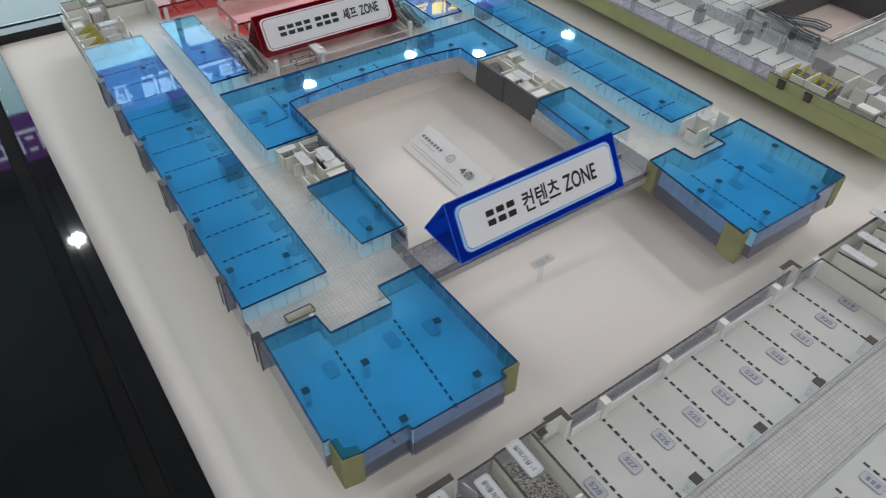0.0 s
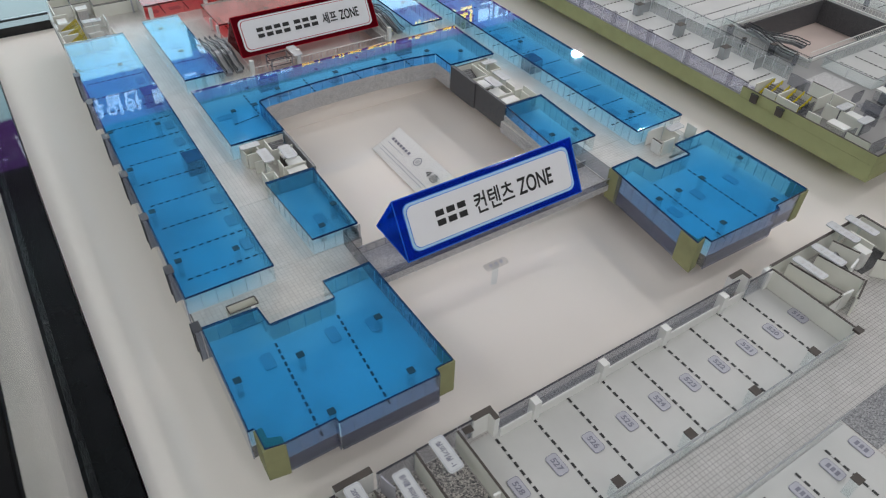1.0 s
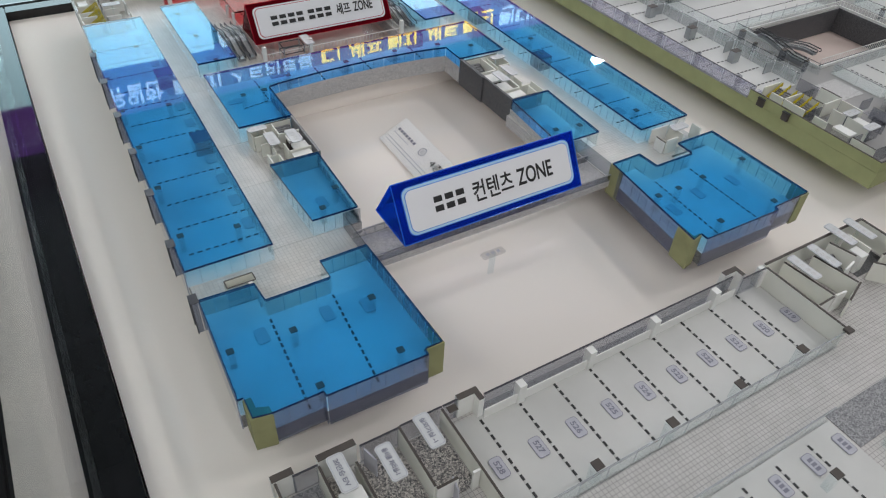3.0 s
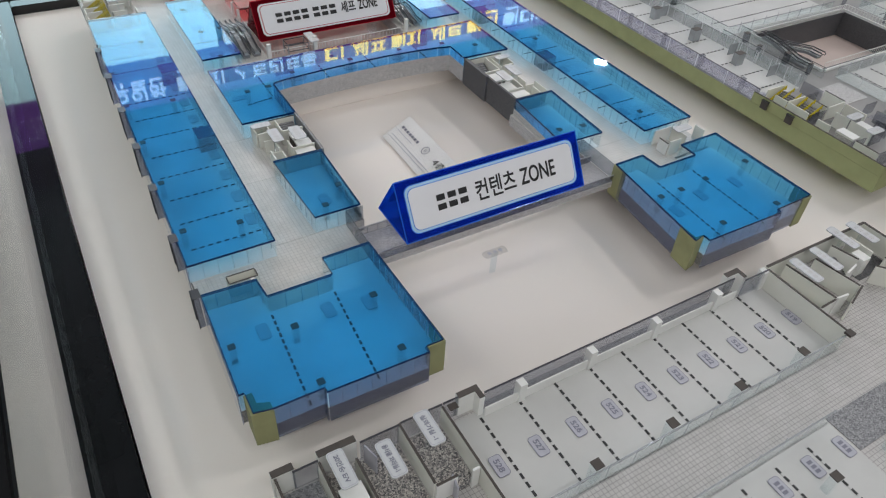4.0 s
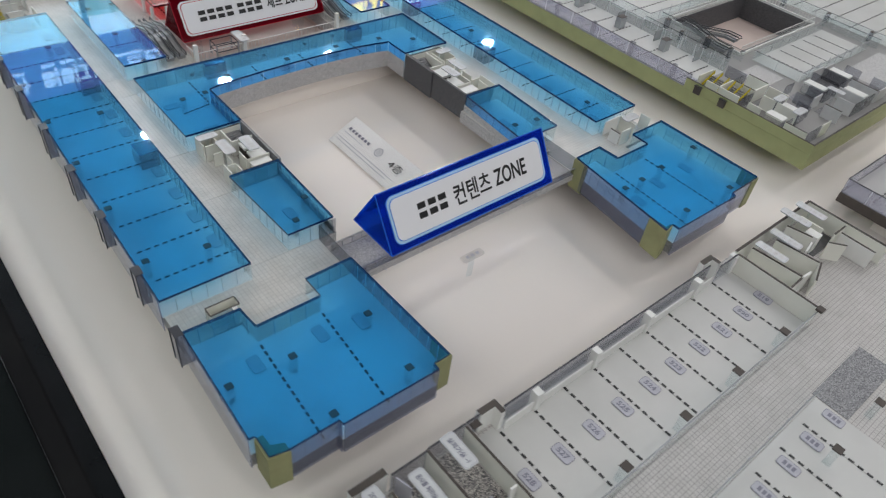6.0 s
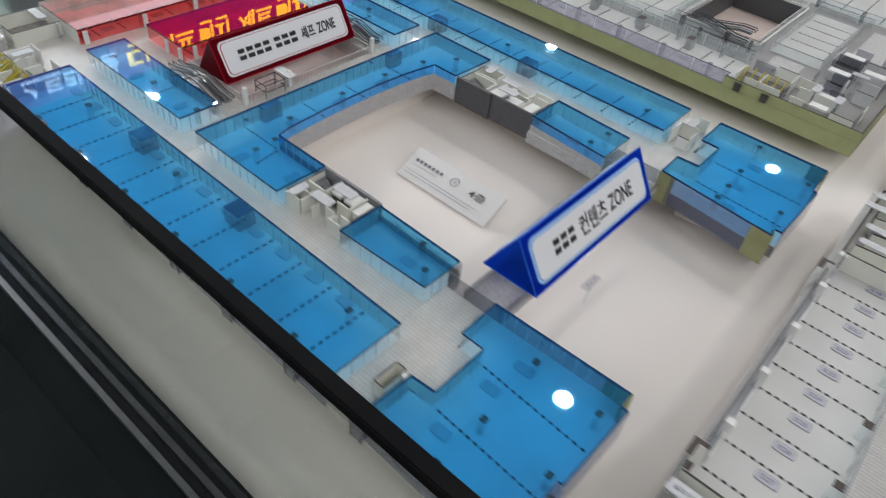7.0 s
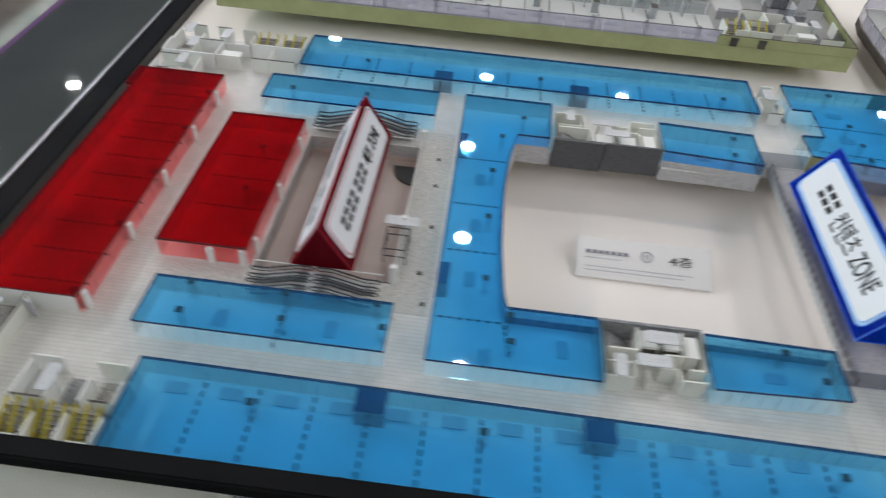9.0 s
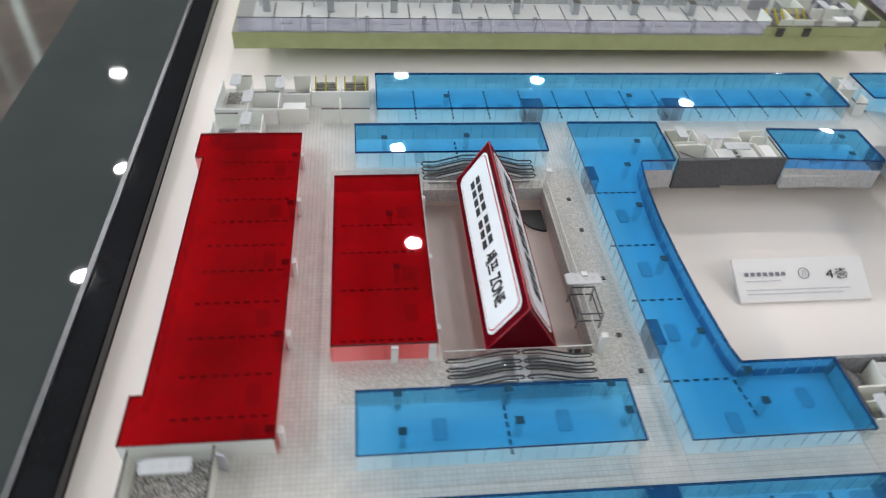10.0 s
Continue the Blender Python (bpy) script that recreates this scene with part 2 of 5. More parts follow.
def tube(bm, pts, r, sides=6):
    """A round bar along points in metres."""
    rings = []
    for k, p in enumerate(pts):
        a, b = Vector(pts[max(k - 1, 0)]), Vector(pts[min(k + 1, len(pts) - 1)])
        q = (b - a).to_track_quat("Z", "Y")
        rings.append([bm.verts.new(Vector(p) + q @ Vector((r * math.cos(t), r * math.sin(t), 0))) for t in (2 * math.pi * s / sides for s in range(sides))])
    for u, v in zip(rings, rings[1:]):
        for s in range(sides):
            bm.faces.new((u[s], u[(s + 1) % sides], v[(s + 1) % sides], v[s]))
    bm.faces.new(rings[0][::-1])
    bm.faces.new(rings[-1])


def rounded(w, h, r, n=5):
    """A rounded rectangle round the origin."""
    out = []
    for cx, cy, a0 in ((w / 2 - r, h / 2 - r, 0), (-w / 2 + r, h / 2 - r, 90), (-w / 2 + r, -h / 2 + r, 180), (w / 2 - r, -h / 2 + r, 270)):
        out += [(cx + r * math.cos(radians(a0 + 90 * k / n)), cy + r * math.sin(radians(a0 + 90 * k / n))) for k in range(n + 1)]
    return out


def letters(text, width, height, bold=0.0):
    """A mesh of the words, flat in x and y, from the origin to the width and height given."""
    size = height
    cu = bpy.data.curves.new("words", "FONT")
    cu.body, cu.size, cu.extrude, cu.offset = text, size, 0.00015, bold
    ob = bpy.data.objects.new("words", cu)
    scene.collection.objects.link(ob)
    bpy.context.view_layer.update()
    me = bpy.data.meshes.new_from_object(ob.evaluated_get(bpy.context.evaluated_depsgraph_get()))
    bpy.data.objects.remove(ob)
    xs, ys = [v.co.x for v in me.vertices], [v.co.y for v in me.vertices]
    sx, sy = width / (max(xs) - min(xs)), height / (max(ys) - min(ys))
    me.transform(Matrix.Diagonal((sx, sy, 1, 1)) @ Matrix.Translation((-min(xs), -min(ys), 0)))
    return me


def dm(pts):
    return [(x * D, y * D) for x, y in pts]


# heights in metres
SLAB, FLOOR, TOP = 0.0275, 0.044, 0.067
LID = 0.0018
BASE = -0.0090               # the board's face


# small shared meshes
def post_mesh():
    bm = bmesh.new()
    box(bm, -0.0028, -0.0028, 0, 0.0028, 0.0028, TOP - FLOOR - LID - 0.0012, 0)
    box(bm, -0.0033, -0.0033, TOP - FLOOR - LID - 0.0011, 0.0033, 0.0033, TOP - FLOOR - LID - 0.0002, 1)
    me = bpy.data.meshes.new("post")
    bm.to_mesh(me)
    bm.free()
    me.materials.append(M["tag_clear"]), me.materials.append(M["dark"])
    return me


def plate_mesh(figures=True, soft=False):
    """An oblong room tag with raised bars for its figures."""
    bm = bmesh.new()
    prism(bm, rounded(0.0112, 0.0195, 0.0028), 0.0002, 0.0011)
    for k in range(3 if figures else 0):
        box(bm, -0.0024, -0.0058 + 0.0042 * k, 0.0012, 0.0024, -0.0030 + 0.0042 * k, 0.0014, 1)
    o, q = rounded(0.0112, 0.0195, 0.0028), rounded(0.0103, 0.0186, 0.0024)
    for k in range(len(o)):
        j = (k + 1) % len(o)
        bm.faces.new([bm.verts.new((*v, 0.00115)) for v in (o[k], o[j], q[j], q[k])]).material_index = 1
    me = bpy.data.meshes.new("room_tag")
    bm.to_mesh(me)
    bm.free()
    for k in ("tag_soft", "grey_mark") if soft else ("grey_mark", "grey_mark_dark"):
        me.materials.append(M[k])
    return me


def mullion_mesh(h=TOP - FLOOR - LID):
    bm = bmesh.new()
    box(bm, -0.0004, -0.00022, 0.0002, 0.0004, 0.00022, h - 0.0002)
    me = bpy.data.meshes.new("mullion")
    bm.to_mesh(me)
    bm.free()
    me.materials.append(M["faint"])
    return me


def window_mesh():
    """The printed outline of a small window."""
    bm = bmesh.new()
    for x0, x1, z0, z1 in ((-0.0036, 0.0036, 0, 0.0003), (-0.0036, 0.0036, 0.0057, 0.006), (-0.0036, -0.0033, 0.0004, 0.0056), (0.0033, 0.0036, 0.0004, 0.0056)):
        box(bm, x0, -0.0002, z0, x1, 0.0002, z1)
    me = bpy.data.meshes.new("window_print")
    bm.to_mesh(me)
    bm.free()
    me.materials.append(M["grey_mark_dark"])
    return me


def dash_mesh():
    bm = bmesh.new()
    box(bm, -0.0026, -0.0011, 0.0004, 0.0026, 0.0011, 0.0008)
    me = bpy.data.meshes.new("dash")
    bm.to_mesh(me)
    bm.free()
    me.materials.append(M["dark"])
    return me


POST, TAG, TAG_BLANK, TAG_SOFT, MULLION, WINDOW, DASH = post_mesh(), plate_mesh(), plate_mesh(False), plate_mesh(False, True), mullion_mesh(), window_mesh(), dash_mesh()


def dashes(parent, x0, y0, x1, y1, z=FLOOR, n=None):
    """A broken line painted on a floor."""
    a, b = Vector((x0 * D, y0 * D)), Vector((x1 * D, y1 * D))
    length = (b - a).length
    n = n or max(2, round(length / 0.0085))
    turn = math.degrees(math.atan2(b.y - a.y, b.x - a.x))
    for k in range(n):
        c = a.lerp(b, (k + 0.45) / n)
        share("dash", DASH, parent, c.x, c.y, z, turn)


def room(name, outline, label, group="", lid="blue_lid", edge="blue_edge", wall="wall_clear", posts=(), lines=(), tags=(), shafts=(), pitch=0.013, smoke=(), windows=(), tinted=(), plain=(), kerbs=()):
    """A shop block of the model: floor, clear upright walls with printed bars, dark-capped posts and a coloured acrylic lid."""
    pts = dm(outline)
    t = thing(name, label, "room block", group)
    bm = bmesh.new()
    prism(bm, pts, TOP - LID, TOP, 1, 0)
    part("lid", bm, (M[lid], M[edge]), t)
    bm = bmesh.new()
    prism(bm, pts, FLOOR + 0.0001, FLOOR + 0.0004)
    part("unit_floor", bm, M["floor_white"], t)
    area = sum(a[0] * b[1] - b[0] * a[1] for a, b in zip(pts, pts[1:] + pts[:1]))
    for k, a in enumerate(pts):
        b = pts[(k + 1) % len(pts)]
        a, b = Vector(a), Vector(b)
        u = (b - a).normalized()
        inn = Vector((-u.y, u.x)) * (0.0009 if area > 0 else -0.0009)
        e = u * 0.0009
        z0 = SLAB - 0.0015 if k in smoke else FLOOR + 0.0005
        out = -1.0 if k in smoke else 1.0
        bm = bmesh.new()
        skin = "wall_dusk" if k in smoke else "wall_blue" if k in tinted else "white" if k in plain else wall
        base = inn * -0.15 if k in smoke else inn * 0.0
        prism(bm, [tuple(a + base), tuple(b - e + base), tuple(b - e + base + inn * out), tuple(a + base + inn * out)], z0, TOP - LID - 0.0001)
        prism(bm, [tuple(a + inn * 0.1), tuple(b - e), tuple(b - e + inn * 1.15), tuple(a + inn * 1.15)], TOP - LID - 0.0009, TOP - LID - 0.00005, 1, 1)
        part("glass_wall", bm, (M[skin], M[edge]), t)
        if k in kerbs:
            bm = bmesh.new()
            prism(bm, [tuple(a - inn * 0.2 - e * 0.5), tuple(b - inn * 0.2 + e * 0.5), tuple(b - inn * 1.1 + e * 0.5), tuple(a - inn * 1.1 - e * 0.5)], SLAB - 0.0004, FLOOR + 0.0085)
            part("low_wall", bm, M["granite_light"], t, "pale granite low wall")
        if k in windows:
            long = (b - a).length
            for w in range(int((long - 0.02) / 0.0098)):
                if w % 7 == 6:
                    continue
                p = a + u * (0.014 + w * 0.0098) + inn * 1.6
                share("window_print", WINDOW, t, p.x, p.y, FLOOR + 0.009, math.degrees(math.atan2(u.y, u.x)))
        count = int((b - a).length / pitch)
        for j in range(1, count):
            p = a + (b - a) * j / count + inn * 1.8
            share("mullion", MULLION, t, p.x, p.y, FLOOR + 0.0004, math.degrees(math.atan2(u.y, u.x)) + 90)
    for x, y in posts:
        share("post", POST, t, x * D, y * D, FLOOR + 0.0004)
    for x0, y0, x1, y1 in lines:
        dashes(t, x0, y0, x1, y1)
    for x, y, r in tags:
        share("room_tag", TAG_SOFT, t, x * D, y * D, FLOOR + 0.0004, r)
    for x0, y0, x1, y1 in shafts:
        bm = bmesh.new()
        box(bm, x0 * D, y0 * D, FLOOR + 0.0005, x1 * D, y1 * D, TOP - LID - 0.0012, 1)
        box(bm, x0 * D, y0 * D, TOP - LID - 0.001, x1 * D, y1 * D, TOP - LID - 0.0003, 0)
        part("shaft", bm, (M["blue_edge"], M["wall_smoke"]), t, "dark-topped duct shaft")
    return t


# ---- hall ----
HX0, HX1, HY0, HY1, GROUND = -4.0, 7.0, -4.5, 3.62, -0.82
bm = bmesh.new()
box(bm, HX0, HY0, GROUND - 0.1, HX1, HY1, GROUND)
simple("floor", bm, M["hall_floor"], "polished dark floor of the exhibition hall", "floor", kind="structure")
bm = bmesh.new()
box(bm, HX0, HY0, CEIL, HX1, HY1, CEIL + 0.1)
simple("ceiling", bm, M["hall_ceiling"], "plain grey hall ceiling with round downlights", "ceiling", kind="structure")
for nm, b in (("wall_west", (HX0 - 0.1, HY0, HX0, HY1)), ("wall_east", (HX1, HY0, HX1 + 0.1, HY1)), ("wall_south", (HX0, HY0 - 0.1, HX1, HY0)), ("wall_north", (HX0, HY1, HX1, HY1 + 0.1))):
    bm = bmesh.new()
    box(bm, b[0], b[1], GROUND, b[2], b[3], CEIL)
    simple(nm, bm, M["hall_wall"], "plain painted hall wall", "wall", kind="structure")


def downlight(x, y, power):
    t = thing("downlight", "round white recessed ceiling downlight", "ceiling light", "ceiling downlights", (x, y, CEIL))
    bm = bmesh.new()
    n = 20
    for k in range(n):
        a, b = 2 * math.pi * k / n, 2 * math.pi * (k + 1) / n
        bm.faces.new([bm.verts.new((r * math.cos(w), r * math.sin(w), z)) for r, w, z in ((0.05, a, -0.002), (0.062, a, -0.006), (0.062, b, -0.006), (0.05, b, -0.002))])
    bmesh.ops.remove_doubles(bm, verts=bm.verts, dist=1e-5)
    part("trim_ring", bm, M["white"], t)
    la = bpy.data.lights.new("downlight_lamp", "AREA")
    la.shape, la.size, la.energy, la.color = "DISK", 0.085, power, (0.98, 0.98, 1.0)
    ob = new("lamp", la)
    ob.parent = t
    ob.location = (0, 0, -0.008)
    return t


LAMPS = [(1.46, 0.10), (2.29, 0.16), (3.11, 0.20), (3.95, 0.14), (1.45, -0.80), (2.22, -0.78), (3.05, -0.78), (3.88, -0.79), (3.27, -2.60), (4.03, -2.60), (3.58, -1.75),
         (2.25, 1.79), (3.12, 1.79), (4.19, 2.06), (4.28, 1.27), (-0.24, 2.70), (0.82, 2.94), (1.75, 2.95), (2.72, 3.00), (3.48, 2.87), (1.48, 3.29), (2.29, 3.27),
         # added fill panels to the west and south, never in view
         (-2.0, 0.36), (-2.0, -0.85), (-2.0, 1.60), (-2.0, -2.06), (-0.9, -3.3), (0.98, -3.3)]
# two unseen downlights added to brighten the forecourt and the sign
FILL_LAMPS = [(0.15, -1.65), (-0.55, -1.55)]


def fill_panel(x, y, power):
    """A rectangular ceiling panel added out of view as fill light."""
    t = thing("fill_panel", "added rectangular fill light panel on the ceiling, out of view", "ceiling light", "ceiling panels", (x, y, CEIL))
    for x0, y0, x1, y1 in ((-0.92, -0.57, 0.92, -0.55), (-0.92, 0.55, 0.92, 0.57), (-0.92, -0.549, -0.90, 0.549), (0.90, -0.549, 0.92, 0.549)):
        bm = bmesh.new()
        box(bm, x0, y0, -0.012, x1, y1, -0.001)
        part("frame", bm, M["white"], t)
    la = bpy.data.lights.new("fill_lamp", "AREA")
    la.shape, la.size, la.size_y, la.energy, la.color = "RECTANGLE", 1.79, 1.09, power, (0.98, 0.98, 1.0)
    ob = new("lamp", la)
    ob.parent = t
    ob.location = (0, 0, -0.008)


for lx, ly in LAMPS:
    if lx < -1 or ly < -2.4 and lx < 1:
        fill_panel(lx, ly, SOUTH_FILL_POWER if ly < -3 else SIDE_FILL_POWER)
    else:
        downlight(lx, ly, EAST_POWER if lx > 1.2 and ly < 2.0 else LAMP_POWER)
# the added ones, built like the other downlights
for lx, ly in FILL_LAMPS:
    downlight(lx, ly, NEAR_FILL_POWER)

# ---- lit shop front across the aisle ----
FY = 3.33
shop = thing("shop_front", "brightly lit white shop front under a glowing purple fascia sign", "shop front", at=(0, 0, 0))
for x0, x1, c0, c1 in ((-1.6, 1.30, (0.17, 0.07, 0.42), (0.24, 0.06, 0.36)), (1.301, 2.75, (0.44, 0.03, 0.24), (0.34, 0.04, 0.30)), (2.751, 6.0, (0.24, 0.06, 0.42), (0.32, 0.05, 0.36))):
    bm = bmesh.new()
    box(bm, x0, FY, 1.575, x1, FY + 0.1, 1.865)
    part("fascia", bm, glow("fascia_glow", c0, 2.0, c1), shop)
bm = bmesh.new()
box(bm, -1.6, FY + 0.02, 0.1, 0.72, FY + 0.09, 1.57)
part("lit_window", bm, glow("lit_shop_window", (0.45, 0.80, 0.92), 3.6, (0.75, 0.93, 1.0), 1.2), shop)
bm = bmesh.new()
box(bm, 0.77, FY + 0.02, 1.475, 6.0, FY + 0.09, 1.57)
part("light_strip", bm, glow("white_light_strip", (0.85, 0.93, 1.0), 3.5), shop)
bm = bmesh.new()
box(bm, 0.77, FY + 0.05, 0.1, 6.0, FY + 0.09, 1.47)
part("shop_interior", bm, glow("lit_shelves", (0.30, 0.50, 0.46), 2.6, (0.75, 0.82, 0.80), 9), shop)
for k in range(9):
    bm = bmesh.new()
    box(bm, 0.85 + 0.55 * k, FY - 0.03, 0.4, 1.27 + 0.55 * k, FY + 0.045, 1.18 + 0.06 * (k % 3))
    part("shelf_unit", bm, M["metal"], shop)
bm = bmesh.new()
box(bm, -1.6, FY, GROUND, 6.0, FY + 0.1, 0.099)
part("stall_riser", bm, M["hall_wall"], shop)
rnd = random.Random(4)
WHITE_INK, ORANGE_INK = glow("white_letter_glow", (0.72, 0.78, 1.0), 4.0), glow("orange_letter_glow", (1.0, 0.58, 0.05), 7.5)


def fascia_words(text, x0, x1, m):
    """Glowing letters on the fascia, facing the hall."""
    me = letters(text, x1 - x0, 0.135, 0.004)
    me.materials.append(m)
    ob = new("lettering", me)
    ob.parent = shop
    ob.matrix_basis = Matrix.Translation((x0, FY - 0.004, 1.680)) @ pose(0, 0, 0, 90, 0, 0)


def fascia_strokes(x0, x1, n, m):
    """Plain strokes for letters that cannot be read."""
    w = (x1 - x0) / n
    y0, y1 = FY - 0.010, FY - 0.002
    for k in range(n):
        x = x0 + w * k
        bm = bmesh.new()
        box(bm, x, y0, 1.785, x + w * 0.55, y1, 1.800)
        box(bm, x + w * rnd.choice((0.0, 0.42)), y0, 1.720, x + w * rnd.choice((0.1, 0.52)) + 0.014, y1, 1.780)
        box(bm, x, y0, 1.710, x + w * 0.55, y1, 1.724)
        box(bm, x + w * 0.72, y0, 1.695, x + w * 0.72 + 0.015, y1, 1.805)
        box(bm, x + w * 0.1, y0, 1.665, x + w * 0.8, y1, 1.679)
        part("letter_shape", bm, m, shop)


fascia_words("유일한", 0.05, 0.36, WHITE_INK)
fascia_strokes(0.43, 0.73, 3, WHITE_INK)
fascia_words("스트리트몰", 0.78, 1.34, WHITE_INK)
fascia_strokes(1.40, 1.56, 1, ORANGE_INK)
fascia_words("셰프", 1.59, 1.86, ORANGE_INK)
fascia_strokes(1.90, 2.14, 2, ORANGE_INK)
fascia_words("세트", 2.20, 2.48, ORANGE_INK)
fascia_strokes(2.52, 2.80, 2, ORANGE_INK)
fascia_strokes(2.84, 4.20, 9, WHITE_INK)
fascia_strokes(-1.2, -0.15, 7, WHITE_INK)

# ---- display table and show case ----
TX0, TX1, TY0, TY1 = -0.217, 1.95, -1.35, 0.633
bm = bmesh.new()
box(bm, TX0, TY0, -0.0195, TX1, TY1, BASE)
simple("table_top", bm, M["board"], "cream painted board on which the model buildings stand", "table top", kind="structure")
cab = thing("display_table", "black lacquered display table with a raised rim", "table", at=(0, 0, GROUND))
bm = bmesh.new()
box(bm, TX0 - 0.88, TY0 - 0.03, 0.0, TX1 + 0.03, TY1 + 0.20, -0.02 - GROUND)
part("cabinet", bm, M["table_side"], cab)
for nm, b in (("rim", (TX0 - 0.031, TY0 - 0.031, TX0 - 0.001, TY1 + 0.033)), ("rim", (TX0, TY1 + 0.001, TX1, TY1 + 0.033)), ("rim", (TX1 + 0.001, TY0 - 0.031, TX1 + 0.031, TY1 + 0.033)), ("rim", (TX0, TY0 - 0.031, TX1, TY0 - 0.001))):
    bm = bmesh.new()
    box(bm, b[0], b[1], -0.018 - GROUND, b[2], b[3], 0.006 - GROUND)
    bmesh.ops.bevel(bm, geom=list(bm.edges), offset=0.0012, segments=2, affect="EDGES")
    part(nm, bm, M["black_rim"], cab)
for b in ((TX0 - 0.037, TY0 - 0.036, TX0 - 0.0315, TY1 + 0.039), (TX0 - 0.031, TY1 + 0.0335, TX1 + 0.031, TY1 + 0.039)):
    bm = bmesh.new()
    box(bm, b[0], b[1], -0.010 - GROUND, b[2], b[3], 0.008 - GROUND)
    part("metal_strip", bm, M["alu"], cab, "aluminium edge strip")
for b, m, lb in (((TX0 - 0.90, TY0 - 0.03, TX0 - 0.0375, TY1 + 0.0388), "ledge", "polished black glass ledge"),
                 ((TX0 - 0.90, TY1 + 0.0392, TX1 + 0.031, TY1 + 0.215), "ledge_sheen", "polished glass ledge with a grey reflection put into its colour")):
    bm = bmesh.new()
    box(bm, b[0], b[1], -0.0196 - GROUND, b[2], b[3], 0.003 - GROUND)
    bmesh.ops.bevel(bm, geom=list(bm.edges), offset=0.001, segments=2, affect="EDGES")
    part("ledge", bm, M[m], cab, lb)
case = thing("glass_guard", "upright glass guard with a black top seam along the table", "glass guard", at=(0, 0, 0.006))
CX0, CX1, CY0, CY1 = TX0 - 0.027, TX1 + 0.027, TY0 - 0.027, TY1 + 0.029
SEAM = 0.0075
bm = bmesh.new()
box(bm, CX0 - 0.0015, CY0, GLASS_TOP - 0.0145 - SEAM, CX0 + 0.0075, CY1, GLASS_TOP - 0.0145)
bmesh.ops.bevel(bm, geom=list(bm.edges), offset=0.001, segments=2, affect="EDGES")
part("edge_seam", bm, M["black_seam"], case, "black edge seam")
bm = bmesh.new()
box(bm, CX0, CY0 + 0.004, 0.0005, CX0 + 0.006, CY1 - 0.004, GLASS_TOP - 0.015 - SEAM)
part("side_pane", bm, M["guard"], case)

# ---- central building: floor plates ----
COURT = [(0.70, 0.83), (0.85, 0.865), (1.15, 0.89), (1.5, 0.915), (2.0, 0.93), (2.5, 0.93), (3.0, 0.90), (3.3, 0.86), (3.5, 0.82)]
FB = [(0.45, -2.71), (0.48, -4.20), (0.30, -4.20), (0.30, -4.27), (-0.66, -4.25), (-0.66, -4.20), (-1.12, -4.20), (-1.26, -4.17), (-1.26, -3.95), (-1.31, -3.95), (-1.27, -2.70), (-0.74, -2.72), (-0.72, -2.98), (-0.07, -2.98), (-0.07, -2.72)]
RB = [(3.74, -2.75), (3.58, -4.25), (3.72, -4.22), (3.72, -4.31), (4.84, -4.33), (4.86, -4.27), (5.44, -4.26), (5.43, -2.77), (4.80, -2.78), (4.80, -3.03), (4.20, -3.03), (4.18, -2.74)]
plates = [
    (-1.26, -2.70, 0.46, -2.10), (-1.25, -2.10, 0.68, -0.93), (-1.25, -0.93, 0.672, 0.0), (-1.24, 0.0, 0.70, 1.51),
    (3.73, -2.74, 5.43, -2.11), (3.44, -2.11, 5.43, -0.94), (3.535, -0.94, 5.43, 0.39), (3.50, 0.39, 5.43, 1.51),
    (-1.22, 1.51, 5.43, 1.97), (-1.20, 1.97, 1.02, 3.31), (3.31, 1.97, 5.42, 3.31), (-1.18, 3.31, 5.42, 5.70),
]
OUTER = [(-1.125, -2.70), (-1.125, 5.70), (-1.135, 5.70), (-1.158, 3.80), (-1.265, -2.26), (-1.265, -2.70)]
plates = [(max(x0, -1.125), y0, x1, y1) for x0, y0, x1, y1 in plates]
bm = bmesh.new()
for x0, y0, x1, y1 in plates:
    box(bm, x0 * D, y0 * D, SLAB, x1 * D, y1 * D, FLOOR - 0.0004)
prism(bm, dm(OUTER), SLAB, FLOOR - 0.0004)
prism(bm, dm(COURT + [(3.5, 1.51), (0.70, 1.51)]), SLAB, FLOOR - 0.0004)
for x0, y0, x1, y1 in ((0.22, 5.70, 0.64, 5.74), (3.67, 5.70, 4.1, 5.73)):
    box(bm, x0 * D, y0 * D, SLAB, x1 * D, y1 * D, FLOOR - 0.0004)
floor_plate = simple("floor_plate", bm, M["granite_light"], "pale granite printed floor slab of the central model building", "floor slab", kind="structure")
for o, nm in ((FB, "floor_plate"), (RB, "floor_plate")):
    bm = bmesh.new()
    prism(bm, dm(o), SLAB, FLOOR - 0.0004)
    simple(nm, bm, M["granite"], "dark slab under a corner shop block of the model", "floor slab", kind="structure")
# paving on the corridors
bm = bmesh.new()
for x0, y0, x1, y1 in plates:
    box(bm, x0 * D + 0.0002, y0 * D + 0.0002, FLOOR - 0.0004, x1 * D - 0.0002, y1 * D - 0.0002, FLOOR)
prism(bm, dm(OUTER), FLOOR - 0.0004, FLOOR)
for x0, y0, x1, y1 in ((-0.72, -2.98, -0.07, -2.70), (4.20, -3.03, 4.80, -2.74)):
    box(bm, x0 * D, y0 * D, FLOOR - 0.0003, x1 * D, y1 * D, FLOOR + 0.00008)
simple("paving", bm, M["tile"], "cream paving with fine printed joints in the model's corridors", "paving", kind="structure")
bm = bmesh.new()
